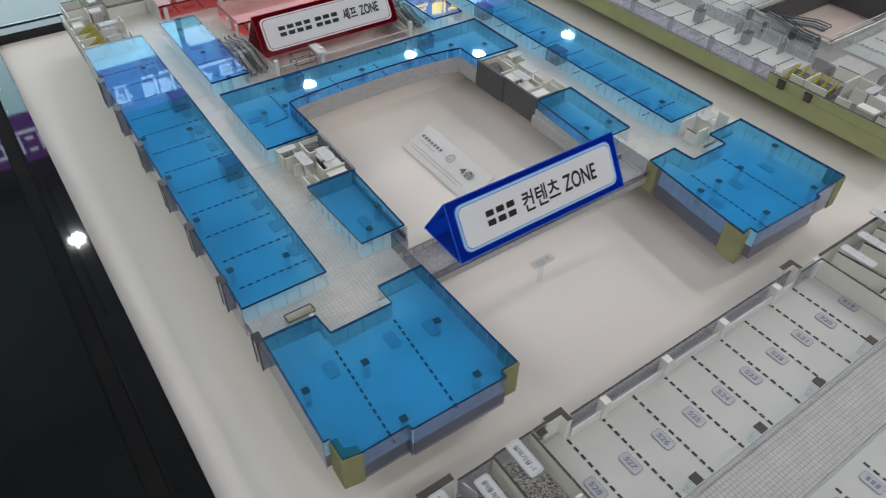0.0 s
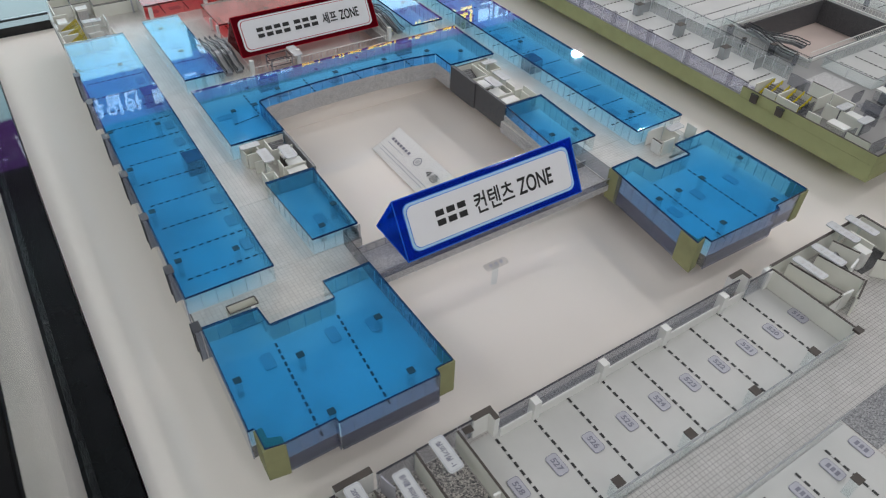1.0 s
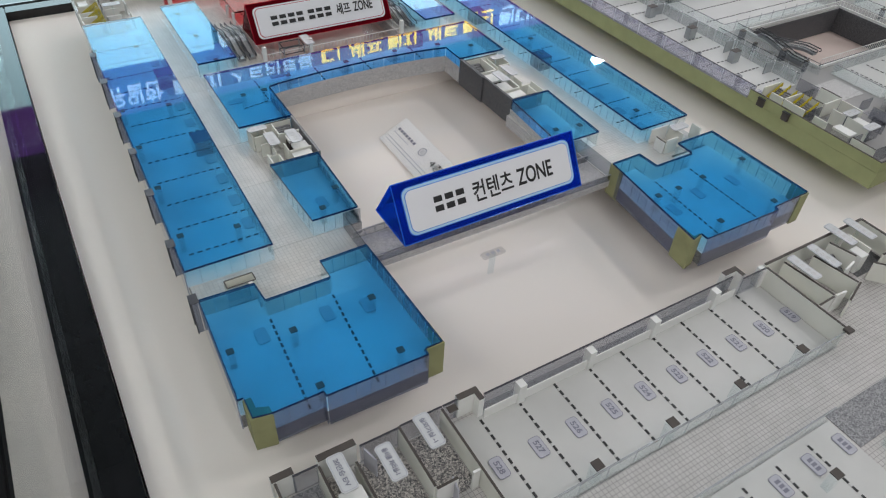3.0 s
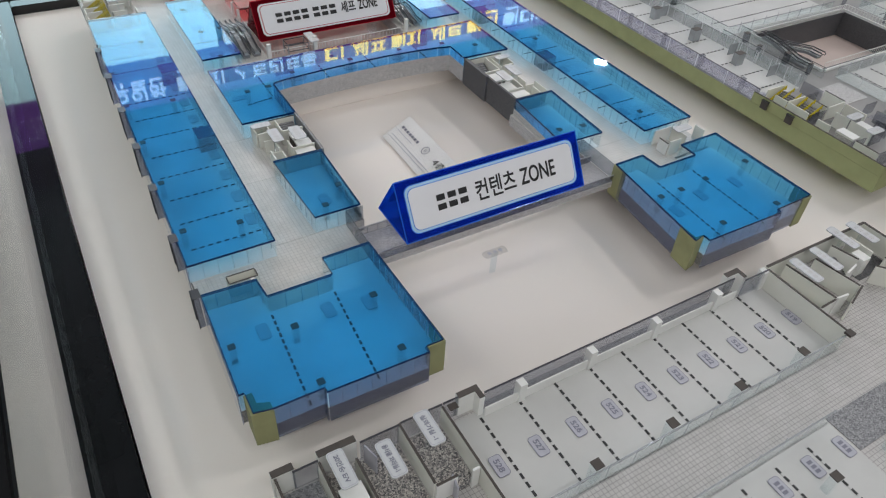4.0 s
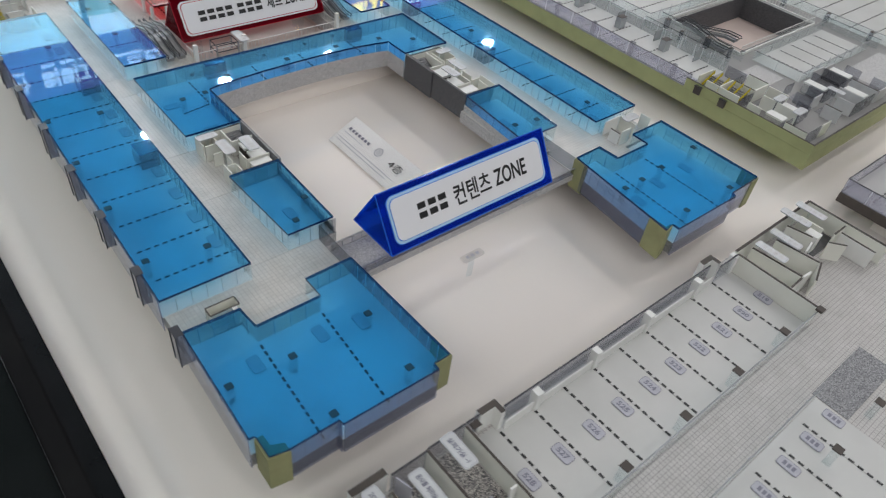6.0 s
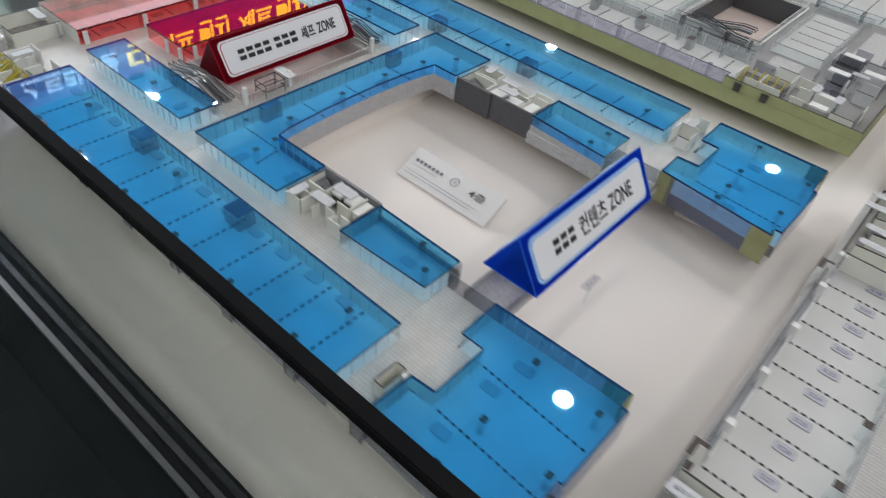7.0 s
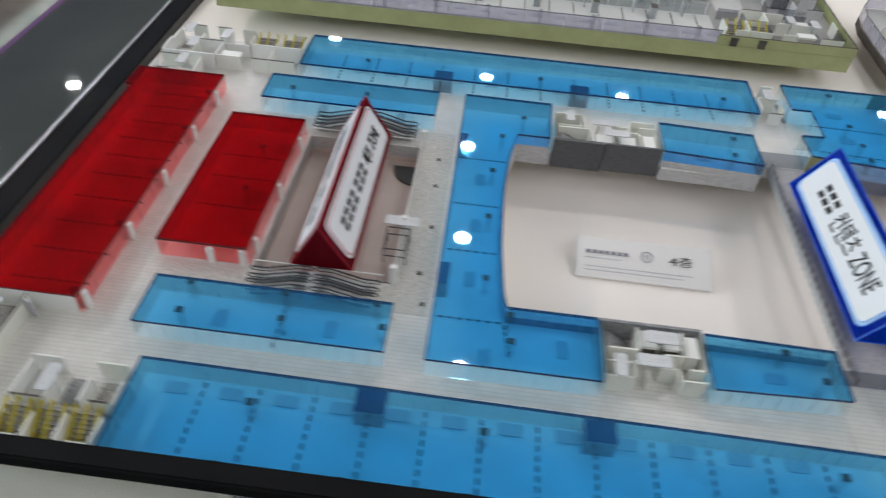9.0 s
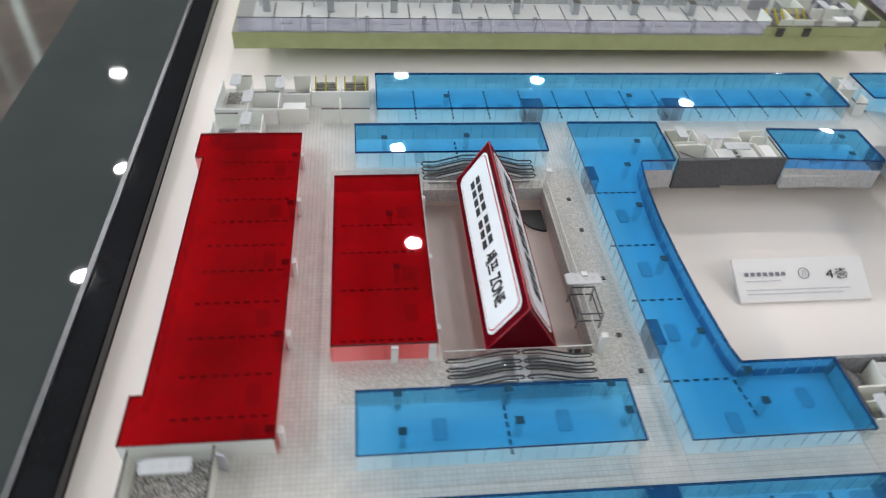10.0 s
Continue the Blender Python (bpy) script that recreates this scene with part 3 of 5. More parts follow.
for x0, y0, x1, y1 in ((0.66, 1.56, 3.66, 1.95), (0.62, 1.97, 1.0, 4.2), (3.33, 1.97, 3.68, 4.3)):
    box(bm, x0 * D, y0 * D, FLOOR, x1 * D, y1 * D, FLOOR + 0.0003)
simple("mosaic_paving", bm, M["mosaic"], "speckled mosaic paving round the model's escalator well", "paving", kind="structure")
# recessed supports under the slabs
bm = bmesh.new()
for x0, y0, x1, y1 in ((-0.7, -2.2, 0.2, 1.2), (4.1, -2.2, 4.9, 1.2), (-0.7, 3.9, 4.9, 5.2), (0.3, 1.1, 3.9, 1.6), (-0.8, -3.8, 0.0, -2.9), (4.1, -3.9, 5.0, -3.0)):
    box(bm, x0 * D, y0 * D, BASE, x1 * D, y1 * D, SLAB + 0.0005)
simple("plinth", bm, M["board"], "recessed cream plinths that carry the model's slabs", "plinth", kind="structure")

# ---- central building: shop blocks ----
LWP = [(-0.385, -2.26), (-0.32, 3.80), (-1.17, 3.80), (-1.28, -2.26)]


fb_room = room("corner_shop_block", FB, "blue acrylic lidded corner shop block with clear walls", "corner shop blocks",
     posts=[(-0.63, -3.44), (-1.20, -3.42), (0.17, -3.40), (0.11, -4.10), (-0.66, -4.12)],
     lines=[(-0.72, -3.02, -0.78, -4.18), (-0.07, -3.0, -0.15, -4.2)], tags=[(-0.22, -3.22, 0), (-0.86, -3.20, 0), (0.17, -3.30, 0)], smoke=(0, 3, 4, 5, 9), windows=(0,))
room("corner_shop_block", RB, "blue acrylic lidded corner shop block with clear walls", "corner shop blocks",
     posts=[(4.55, -3.45), (4.12, -3.48), (3.80, -3.48), (4.10, -4.15), (4.95, -4.18), (5.3, -3.4)],
     lines=[(4.20, -3.06, 4.14, -4.25), (4.80, -3.06, 4.78, -4.25)], tags=[(4.0, -3.6, 0), (4.5, -3.5, 0), (5.1, -3.5, 0)], smoke=(0, 3, 4, 5), windows=(0, 6))
ys = [3.28 - 0.461 * k for k in range(12)]
room("long_shop_block", LWP, "long blue acrylic lidded row of shop units", "long shop rows",
     posts=[(-0.61, y) for y in (-1.81, 0.96, 2.81)] + [(-1.17, y) for y in (-1.7, -0.78, 0.12, 1.05, 1.98, 2.9)],
     lines=[(-1.16 + 0.009 * (y + 2), y, -0.38 + 0.009 * (y + 2), y) for y in ys], tags=[(-0.44, y + 0.22, 0) for y in ys],
     shafts=[(-0.57, 1.75, -0.35, 2.0), (-0.57, -0.08, -0.36, 0.17)], smoke=(2,))
room("long_shop_block", [(4.60, -2.32), (5.43, -2.32), (5.42, 3.77), (4.60, 3.77)], "long blue acrylic lidded row of shop units", "long shop rows",
     posts=[(4.9, y) for y in (-1.9, 0.55, 2.9)], lines=[(4.68, y, 5.36, y) for y in ys], tags=[(4.95, y - 0.24, 0) for y in ys],
     shafts=[(4.62, 1.72, 4.83, 1.97), (4.62, -0.1, 4.83, 0.15)], windows=(1,))
room("curved_shop_block", [(0, 0), (0.70, 0)] + COURT + [(3.5, 0.42), (4.27, 0.40), (4.28, 1.51), (0, 1.51)], "blue acrylic lidded block with a bowed courtyard side", "inner shop blocks",
     posts=[(0.32, 0.78), (0.62, 0.80), (1.05, 1.05), (1.95, 1.08), (2.75, 1.08), (3.45, 1.0), (3.9, 0.75)],
     lines=[(0.68, 0.86, 0.68, 1.48), (0.30, 0.78, 0.68, 0.84), (1.6, 0.95, 1.6, 1.48), (2.35, 0.97, 2.35, 1.48), (3.2, 0.92, 3.2, 1.48)],
     tags=[(0.25, 1.0, 90), (0.45, 0.3, 90), (1.2, 1.2, 90), (2.0, 1.2, 90), (2.8, 1.2, 90)], shafts=[(0.92, 1.40, 1.20, 1.51), (3.18, 1.40, 3.42, 1.51)], tinted=range(1, 11), kerbs=range(1, 11))
room("small_shop_block", [(0.11, -2.10), (0.64, -2.10), (0.665, -0.935), (0.065, -0.935)], "small blue acrylic lidded shop block", "inner shop blocks",
     posts=[(0.30, -1.93), (0.57, -1.65)], tags=[(0.42, -1.6, 0)], windows=(1,), kerbs=(1,))
room("small_shop_block", [(3.42, -2.11), (4.06, -2.11), (4.11, -0.94), (3.50, -0.945)], "small blue acrylic lidded shop block", "inner shop blocks",
     posts=[(3.95, -1.85), (3.6, -1.8)], tags=[(3.75, -1.5, 0)], tinted=(3,), kerbs=(3,))
room("side_shop_block", [(0.025, 1.86), (0.58, 1.86), (0.59, 4.05), (0.03, 4.05)], "blue acrylic lidded side shop block", "inner shop blocks",
     posts=[(0.22, 3.70), (0.26, 2.80), (0.56, 3.72), (0.56, 2.84), (0.30, 1.92), (0.56, 2.0)], lines=[(0.08, 2.86, 0.55, 2.86)], tags=[(0.34, 3.4, 90), (0.36, 2.4, 90)])
room("side_shop_block", [(3.715, 1.845), (4.27, 1.84), (4.275, 4.035), (3.72, 4.03)], "blue acrylic lidded side shop block", "inner shop blocks",
     posts=[(4.02, 3.70), (4.05, 2.75)], lines=[(3.76, 2.86, 4.22, 2.86)], tags=[(3.9, 3.3, 90), (3.9, 2.3, 90)])
room("red_shop_block", [(1.04, 3.355), (3.304, 3.355), (3.304, 4.25), (1.04, 4.25)], "red acrylic lidded shop block beside the well", "red shop blocks", "red_lid", "red_edge", "red_wall",
     posts=[(2.7, 3.70), (1.95, 3.66)], lines=[(x, 3.45, x, 4.2) for x in (1.25, 1.85, 2.35, 2.75)], tags=[(1.55, 3.55, 90), (2.05, 3.55, 90), (2.95, 3.55, 90)], pitch=0.032)
room("red_shop_block", [(0.21, 4.63), (4.10, 4.62), (4.10, 5.73), (3.67, 5.73), (3.67, 5.65), (0.64, 5.65), (0.64, 5.745), (0.21, 5.745)], "long red acrylic lidded row of shop units", "red shop blocks", "red_lid", "red_edge", "red_wall",
     posts=[(x, 4.68) for x in (0.3, 1.2, 2.05, 2.9, 3.7)], lines=[(x, 4.72, x, 5.5) for x in (0.55, 0.95, 1.35, 1.75, 2.15, 2.5, 2.85, 3.2, 3.55, 3.85)],
     tags=[(x, 4.86, 90) for x in (0.38, 0.75, 1.55, 2.3, 3.0, 3.7)], pitch=0.032, plain=(7,))


def corner_pier(o):
    bm = bmesh.new()
    prism(bm, dm(o), SLAB - 0.004, TOP - LID - 0.0002)
    simple("corner_pier", bm, M["olive"], "olive stone clad corner pier of the model", "pier", "corner piers")


for o in ([(-1.28, -4.185), (-1.10, -4.215), (-1.10, -4.12), (-1.20, -4.08), (-1.20, -3.965), (-1.275, -3.965)],
          [(0.32, -4.18), (0.32, -4.215), (0.495, -4.215), (0.49, -3.95), (0.475, -3.95), (0.465, -4.18)],
          [(3.565, -4.265), (3.715, -4.235), (3.715, -4.2), (3.63, -4.2), (3.63, -4.0), (3.59, -4.0)],
          [(5.30, -4.28), (5.455, -4.275), (5.45, -4.05), (5.42, -4.05), (5.42, -4.24), (5.30, -4.25)],
          [(3.725, -2.735), (3.755, -2.735), (3.735, -2.95), (3.71, -2.95)]):
    corner_pier(o)


# ---- the two tent signs ----
def tent_sign(name, label, x0, x1, y0, y1, z0, z1, skin, ink, words, foot):
    """A three-sided acrylic prism with a white rounded panel on both slopes."""
    t = thing(name, label, "sign", "tent signs", (0, 0, 0))
    yc = (y0 + y1) / 2
    A = {"f0": (x0, y0, z0), "f1": (x1, y0, z0), "b0": (x0, y1, z0), "b1": (x1, y1, z0), "r0": (x0, yc, z1), "r1": (x1, yc, z1)}
    th = 0.0012
    for nm, keys in (("panel", ("f0", "f1", "r1", "r0")), ("panel", ("b1", "b0", "r0", "r1")), ("end_panel", ("b0", "f0", "r0")), ("end_panel", ("f1", "b1", "r1")), ("bottom_panel", ("f0", "b0", "b1", "f1"))):
        p = [Vector(A[k]) for k in keys]
        nrm = (p[1] - p[0]).cross(p[2] - p[0]).normalized() * th
        c = sum(p, Vector()) / len(p)
        p = [c + (v - c) * 0.995 for v in p]
        bm = bmesh.new()
        a, b = [bm.verts.new(v) for v in p], [bm.verts.new(v - nrm) for v in p]
        bm.faces.new(a), bm.faces.new(b[::-1])
        for k in range(len(a)):
            j = (k + 1) % len(a)
            bm.faces.new((a[j], a[k], b[k], b[j]))
        part(nm, bm, M["sign_blue_end"] if skin == M["sign_blue"] and nm == "end_panel" else skin, t)
    # thin edge bars whose colour paints the light that acrylic edges catch
    line = M["blue_line"] if skin == M["sign_blue"] else M["red_line"]
    for ka, kb in (("f0", "f1"), ("b0", "b1"), ("r0", "r1"), ("f0", "r0"), ("b0", "r0"), ("f1", "r1"), ("b1", "r1"), ("f0", "b0"), ("f1", "b1")):
        bm = bmesh.new()
        tube(bm, [A[ka], A[kb]], 0.0006, 5)
        part("edge_glint", bm, line, t)
    for fx in (x0 + 0.03, x1 - 0.03):
        bm = bmesh.new()
        box(bm, fx - 0.004, yc - 0.012, foot, fx + 0.004, yc + 0.012, z0 - 0.0003)
        part("foot", bm, M["wall_clear"], t, "clear acrylic foot")
    for sgn in (1, -1):
        right = Vector((sgn, 0, 0))
        up = Vector((0, (yc - y0) * sgn, z1 - z0)).normalized()
        out = right.cross(up)
        mid = Vector(((x0 + x1) / 2, (yc + (y0 if sgn > 0 else y1)) / 2, (z0 + z1) / 2))
        slope = math.hypot(yc - y0, z1 - z0)
        W, H = (x1 - x0) * 0.93, slope * 0.80
        mtx = Matrix.Translation(mid + out * 0.0003) @ Matrix((right, up, out)).transposed().to_4x4()
        layers = (("margin", W, H, ink, 0.0), ("margin", W - 0.0016, H - 0.0016, M["pale_cyan"], 0.0005), ("outline", W - 0.0062, H - 0.0062, ink, 0.0009), ("inner_panel", W - 0.0076, H - 0.0076, M["sign_paper"], 0.0013)) if skin == M["sign_blue"] else (("white_panel", W, H, M["sign_paper"], 0.0), ("outline", W * 0.975, H * 0.905, ink, 0.0005), ("inner_panel", W * 0.966, H * 0.873, M["sign_paper"], 0.0009))
        for nm, w, h, m, z in layers:
            bm = bmesh.new()
            prism(bm, rounded(w, h, h * 0.17), z, z + 0.0004)
            ob = part(nm, bm, m, t)
            ob.matrix_basis = mtx
        for kind, what, xa, xb, height in words:
            if kind == "text":
                me = letters(what, xb - xa, height, 0.0003)
                me.materials.append(M["ink"])
                ob = new("lettering", me)
                ob.parent = t
                ob.matrix_basis = mtx @ Matrix.Translation((xa, -height / 2, 0.0019))
            else:
                for bx, by, bw, bh in what:
                    w = xb - xa
                    bm = bmesh.new()
                    box(bm, 0, 0, 0, bw * w, bh * height, 0.0003)
                    ob = part("mark", bm, M["ink"], t)
                    ob.matrix_basis = mtx @ Matrix.Translation((xa + bx * w, (by - 0.5) * height, 0.0018))
    return t


# plain strokes in square cells that stand for a name
def cells(n, gap=0.0, after=99):
    out, c = [], 1.0 / (n + gap)
    for k in range(n):
        x = (k + (gap if k > after else 0)) * c
        out += [(x, 0.06, c * 0.74, 0.34), (x, 0.60, c * 0.74, 0.34)]
    return out


tent_sign("blue_tent_sign", "blue acrylic tent sign with a white lettered panel on the bridge", 0.077, 0.307, -0.2955, -0.2290, 0.0695, 0.1240, M["sign_blue"], M["blue_ink"],
          [("marks", cells(3), -0.073, -0.033, 0.0185), ("text", "컨텐츠", -0.026, 0.025, 0.0225), ("text", "ZONE", 0.031, 0.078, 0.0185)], 0.0432)
tent_sign("red_tent_sign", "dark red acrylic tent sign with a white lettered panel", 0.102, 0.334, 0.233, 0.294, 0.0545, 0.1055, M["sign_red"], M["red_ink"],
          [("marks", cells(7, 0.35, 3), -0.083, 0.019, 0.0165), ("text", "셰프", 0.024, 0.049, 0.0175), ("text", "ZONE", 0.054, 0.0875, 0.0150)], 0.0211)

# ---- bridge ----
bridge = thing("footbridge", "grey footbridge with glazed railings across the courtyard mouth", "bridge")
bm = bmesh.new()
box(bm, 0.0462, -0.278, 0.034, 0.3735, -0.232, 0.043)
part("deck", bm, M["granite_light"], bridge)
for y in (-0.2775, -0.2325):
    bm = bmesh.new()
    box(bm, 0.047, y - 0.0005, 0.0431, 0.3732, y + 0.0005, 0.0515)
    part("glass_railing", bm, M["wall_smoke"], bridge)
    bm = bmesh.new()
    box(bm, 0.047, y - 0.0008, 0.0516, 0.3732, y + 0.0008, 0.0526)
    part("handrail", bm, M["metal"], bridge)
    for k in range(28):
        share("mullion", MULLION, bridge, 0.05 + k * 0.012, y + 0.0014, 0.030, 0)
for x0, y0, x1, y1 in ((0.045, -0.270, 0.046, -0.212), (0.374, -0.272, 0.375, -0.212), (0.046, -0.212, 0.066, -0.211), (0.342, -0.2125, 0.374, -0.2115)):
    bm = bmesh.new()
    box(bm, x0, y0, 0.0445, x1, y1, 0.064)
    part("screen", bm, M["wall_smoke"], bridge, "smoked clear screen")

# ---- placard leaning in the courtyard ----
placard = thing("floor_placard", "white sloping placard with a floor number in the courtyard", "placard")
placard.matrix_basis = pose(0.1965, -0.0715, BASE + 0.0006, 0, -25.5, 0)
PW, PL = 0.0490, 0.0750
bm = bmesh.new()
box(bm, 0.0, -PL, 0.0, PW, PL, 0.0026)
bmesh.ops.bevel(bm, geom=list(bm.edges), offset=0.0006, segments=2, affect="EDGES")
part("board", bm, M["placard_paper"], placard)
bm = bmesh.new()
box(bm, -0.0012, -PL - 0.0015, 0.0027, PW + 0.0012, PL + 0.0015, 0.0036)
part("cover_sheet", bm, M["cover"], placard, "clear cover sheet")
for y in (-PL + 0.012, PL - 0.012):
    bm = bmesh.new()
    v = [bm.verts.new((x, y + dy, z)) for dy in (-0.001, 0.001) for x, z in ((0.004, -0.0002), (PW - 0.001, -0.0002), (PW - 0.0088, -0.0184))]
    bm.faces.new(v[:3]), bm.faces.new(v[:2:-1])
    for k in range(3):
        bm.faces.new((v[k], v[(k + 1) % 3], v[3 + (k + 1) % 3], v[3 + k]))
    part("prop", bm, M["wall_clear"], placard, "clear acrylic prop")


def flat_mark(parent, x, y, w, h, m, z=0.0037):
    bm = bmesh.new()
    box(bm, x, y, z, x + w, y + h, z + 0.0002)
    return part("mark", bm, m, parent)


for k in range(7):
    flat_mark(placard, 0.0285, 0.060 - 0.0070 * k, 0.0042, 0.0045, M["grey_mark_dark"])
for x, n in ((0.0225, 9), (0.0125, 26), (0.0080, 24)):
    for k in range(n):
        flat_mark(placard, x, 0.062 - 0.0046 * k, 0.0010, 0.0034, M["grey_mark"])
bm = bmesh.new()
for r0, r1 in ((0.0055, 0.0065),):
    for k in range(28):
        a, b = 2 * math.pi * k / 28, 2 * math.pi * (k + 1) / 28
        prism(bm, [(r0 * math.cos(a), r0 * math.sin(a)), (r1 * math.cos(a), r1 * math.sin(a)), (r1 * math.cos(b), r1 * math.sin(b)), (r0 * math.cos(b), r0 * math.sin(b))], 0.0037, 0.0039)
box(bm, -0.0034, -0.0017, 0.0037, 0.0034, -0.0010, 0.0039)
box(bm, -0.0034, 0.0010, 0.0037, 0.0034, 0.0017, 0.0039)
part("ring_mark", bm, M["grey_mark_dark"], placard).location = (0.0305, -0.003, 0)
me = letters("4층", 0.026, 0.0118)
me.materials.append(M["ink"])
ob = new("lettering", me)
ob.parent = placard
ob.matrix_basis = pose(0.0235, -0.028, 0.0038, 0, 0, -90)


# ---- small builders for the uncoloured parts of the model ----
def wall(parent, x0, y0, x1, y1, z0, z1, m="ivory", t=0.0017, name="partition", cap=None):
    """An upright styrene partition between two plan points."""
    a, b = Vector((x0 * D, y0 * D)), Vector((x1 * D, y1 * D))
    u = (b - a).normalized()
    v = Vector((-u.y, u.x)) * t / 2
    bm = bmesh.new()
    ring = [tuple(a - v), tuple(b - v), tuple(b + v), tuple(a + v)]
    prism(bm, ring, z0, z1 - (0.0006 if cap else 0))
    if cap:
        prism(bm, ring, z1 - 0.0006, z1, 1, 1)
        return part(name, bm, (M[m], M[cap]), parent)
    return part(name, bm, M[m], parent)


def raised_tag(parent, x, y, z, top, turn=0.0, w=0.012, h=0.024, bars=4, words=""):
    """A small engraved name tag on a clear stalk."""
    bm = bmesh.new()
    box(bm, -0.0022, -0.0012, 0, 0.0022, 0.0012, top - z - 0.0003)
    st = part("stalk", bm, M["wall_clear"], parent)
    st.matrix_basis = pose(x * D, y * D, z, 0, 0, turn)
    bm = bmesh.new()
    prism(bm, rounded(w, h, 0.003), 0, 0.0012)
    for k in range(0 if words else bars):
        y0 = -h * 0.36 + k * h * 0.72 / bars
        box(bm, -w * 0.19, y0, 0.0012, w * 0.05, y0 + h * 0.12, 0.0014, 1)
        box(bm, w * 0.09, y0 + h * 0.01, 0.0012, w * 0.2, y0 + h * 0.11, 0.0014, 1)
    ob = part("name_tag", bm, (M["tag_white"], M["tag_grey"]), parent, "white engraved name tag")
    ob.matrix_basis = pose(x * D, y * D, top, 0, 0, turn)
    bm = bmesh.new()
    o, q = rounded(w * 0.90, h * 0.95, 0.0026), rounded(w * 0.84, h * 0.92, 0.0023)
    for k in range(len(o)):
        j = (k + 1) % len(o)
        bm.faces.new([bm.verts.new((*p, 0.0013)) for p in (o[k], o[j], q[j], q[k])])
    part("border", bm, M["grey_mark"], ob)
    if words:
        me = letters(words, h * 0.74, w * 0.36, 0.0001)
        me.materials.append(M["grey_mark_dark"])
        wd = new("lettering", me)
        wd.parent = ob
        wd.matrix_basis = pose(-w * 0.18, h * 0.37, 0.0013, 0, 0, -90)


def stair(parent, x0, y0, x1, y1, z0, z1, n=9, m="white", along="y"):
    """A straight flight of steps."""
    bm = bmesh.new()
    prof = [(0.0, z0)]
    for k in range(n):
        z = z0 + (z1 - z0) * (k + 1) / n
        prof += [(k / n, z), ((k + 1) / n, z)]
    prof.append((1.0, z0))
    if along == "y":
        rows = [[bm.verts.new((x * D, (y0 + (y1 - y0) * f) * D, z)) for f, z in prof] for x in (x0, x1)]
    else:
        rows = [[bm.verts.new(((x0 + (x1 - x0) * f) * D, y * D, z)) for f, z in prof] for y in (y0, y1)]
    for k in range(len(prof)):
        j = (k + 1) % len(prof)
        bm.faces.new((rows[0][k], rows[0][j], rows[1][j], rows[1][k]))
    caps = [bm.faces.new(rows[0][::-1]), bm.faces.new(rows[1])]
    bmesh.ops.triangulate(bm, faces=caps)
    bmesh.ops.recalc_face_normals(bm, faces=bm.faces)
    return part("stair_flight", bm, M[m], parent)


def stair_rail(parent, x0, y0, x1, y1, z0, z1, m="yellow"):
    """A slanting rail on short balusters."""
    bm = bmesh.new()
    tube(bm, [(x0 * D, y0 * D, z0 + 0.006), (x1 * D, y1 * D, z1 + 0.006)], 0.0008)
    tube(bm, [(x0 * D, y0 * D, z0 + 0.003), (x1 * D, y1 * D, z1 + 0.003)], 0.0007)
    for k in range(6):
        f = k / 5
        p = Vector((x0 * D, y0 * D, z0)).lerp(Vector((x1 * D, y1 * D, z1)), f)
        tube(bm, [tuple(p), (p.x, p.y, p.z + 0.006)], 0.0008, 4)
    return part("stair_rail", bm, M[m], parent)


def lift_car(parent, x0, y0, x1, y1, z0, z1, m="brown"):
    bm = bmesh.new()
    box(bm, x0 * D, y0 * D, z0, x1 * D, y1 * D, z1 - 0.003, 0)
    box(bm, x0 * D - 0.0006, y0 * D - 0.0006, z1 - 0.003, x1 * D + 0.0006, y1 * D + 0.0006, z1, 1)
    return part("lift_car", bm, (M[m], M["white"]), parent, "white topped lift car")


def fence(parent, pts, z, h=0.009, pitch=0.006, m="white", rail="white"):
    """A low railing: uprights of its own mesh each, and a top rail."""
    bm = bmesh.new()
    box(bm, -0.0003, -0.0003, 0, 0.0003, 0.0003, h)
    me = bpy.data.meshes.new("baluster")
    bm.to_mesh(me)
    bm.free()
    me.materials.append(M[m])
    for (ax, ay), (bx, by) in zip(pts, pts[1:]):
        a, b = Vector((ax * D, ay * D)), Vector((bx * D, by * D))
        n = max(1, int((b - a).length / pitch))
        for k in range(n + 1):
            p = a.lerp(b, k / n)
            share("baluster", me, parent, p.x, p.y, z)
        bm = bmesh.new()
        tube(bm, [(a.x, a.y, z + h), (b.x, b.y, z + h)], 0.0006)
        part("top_rail", bm, M[rail], parent)


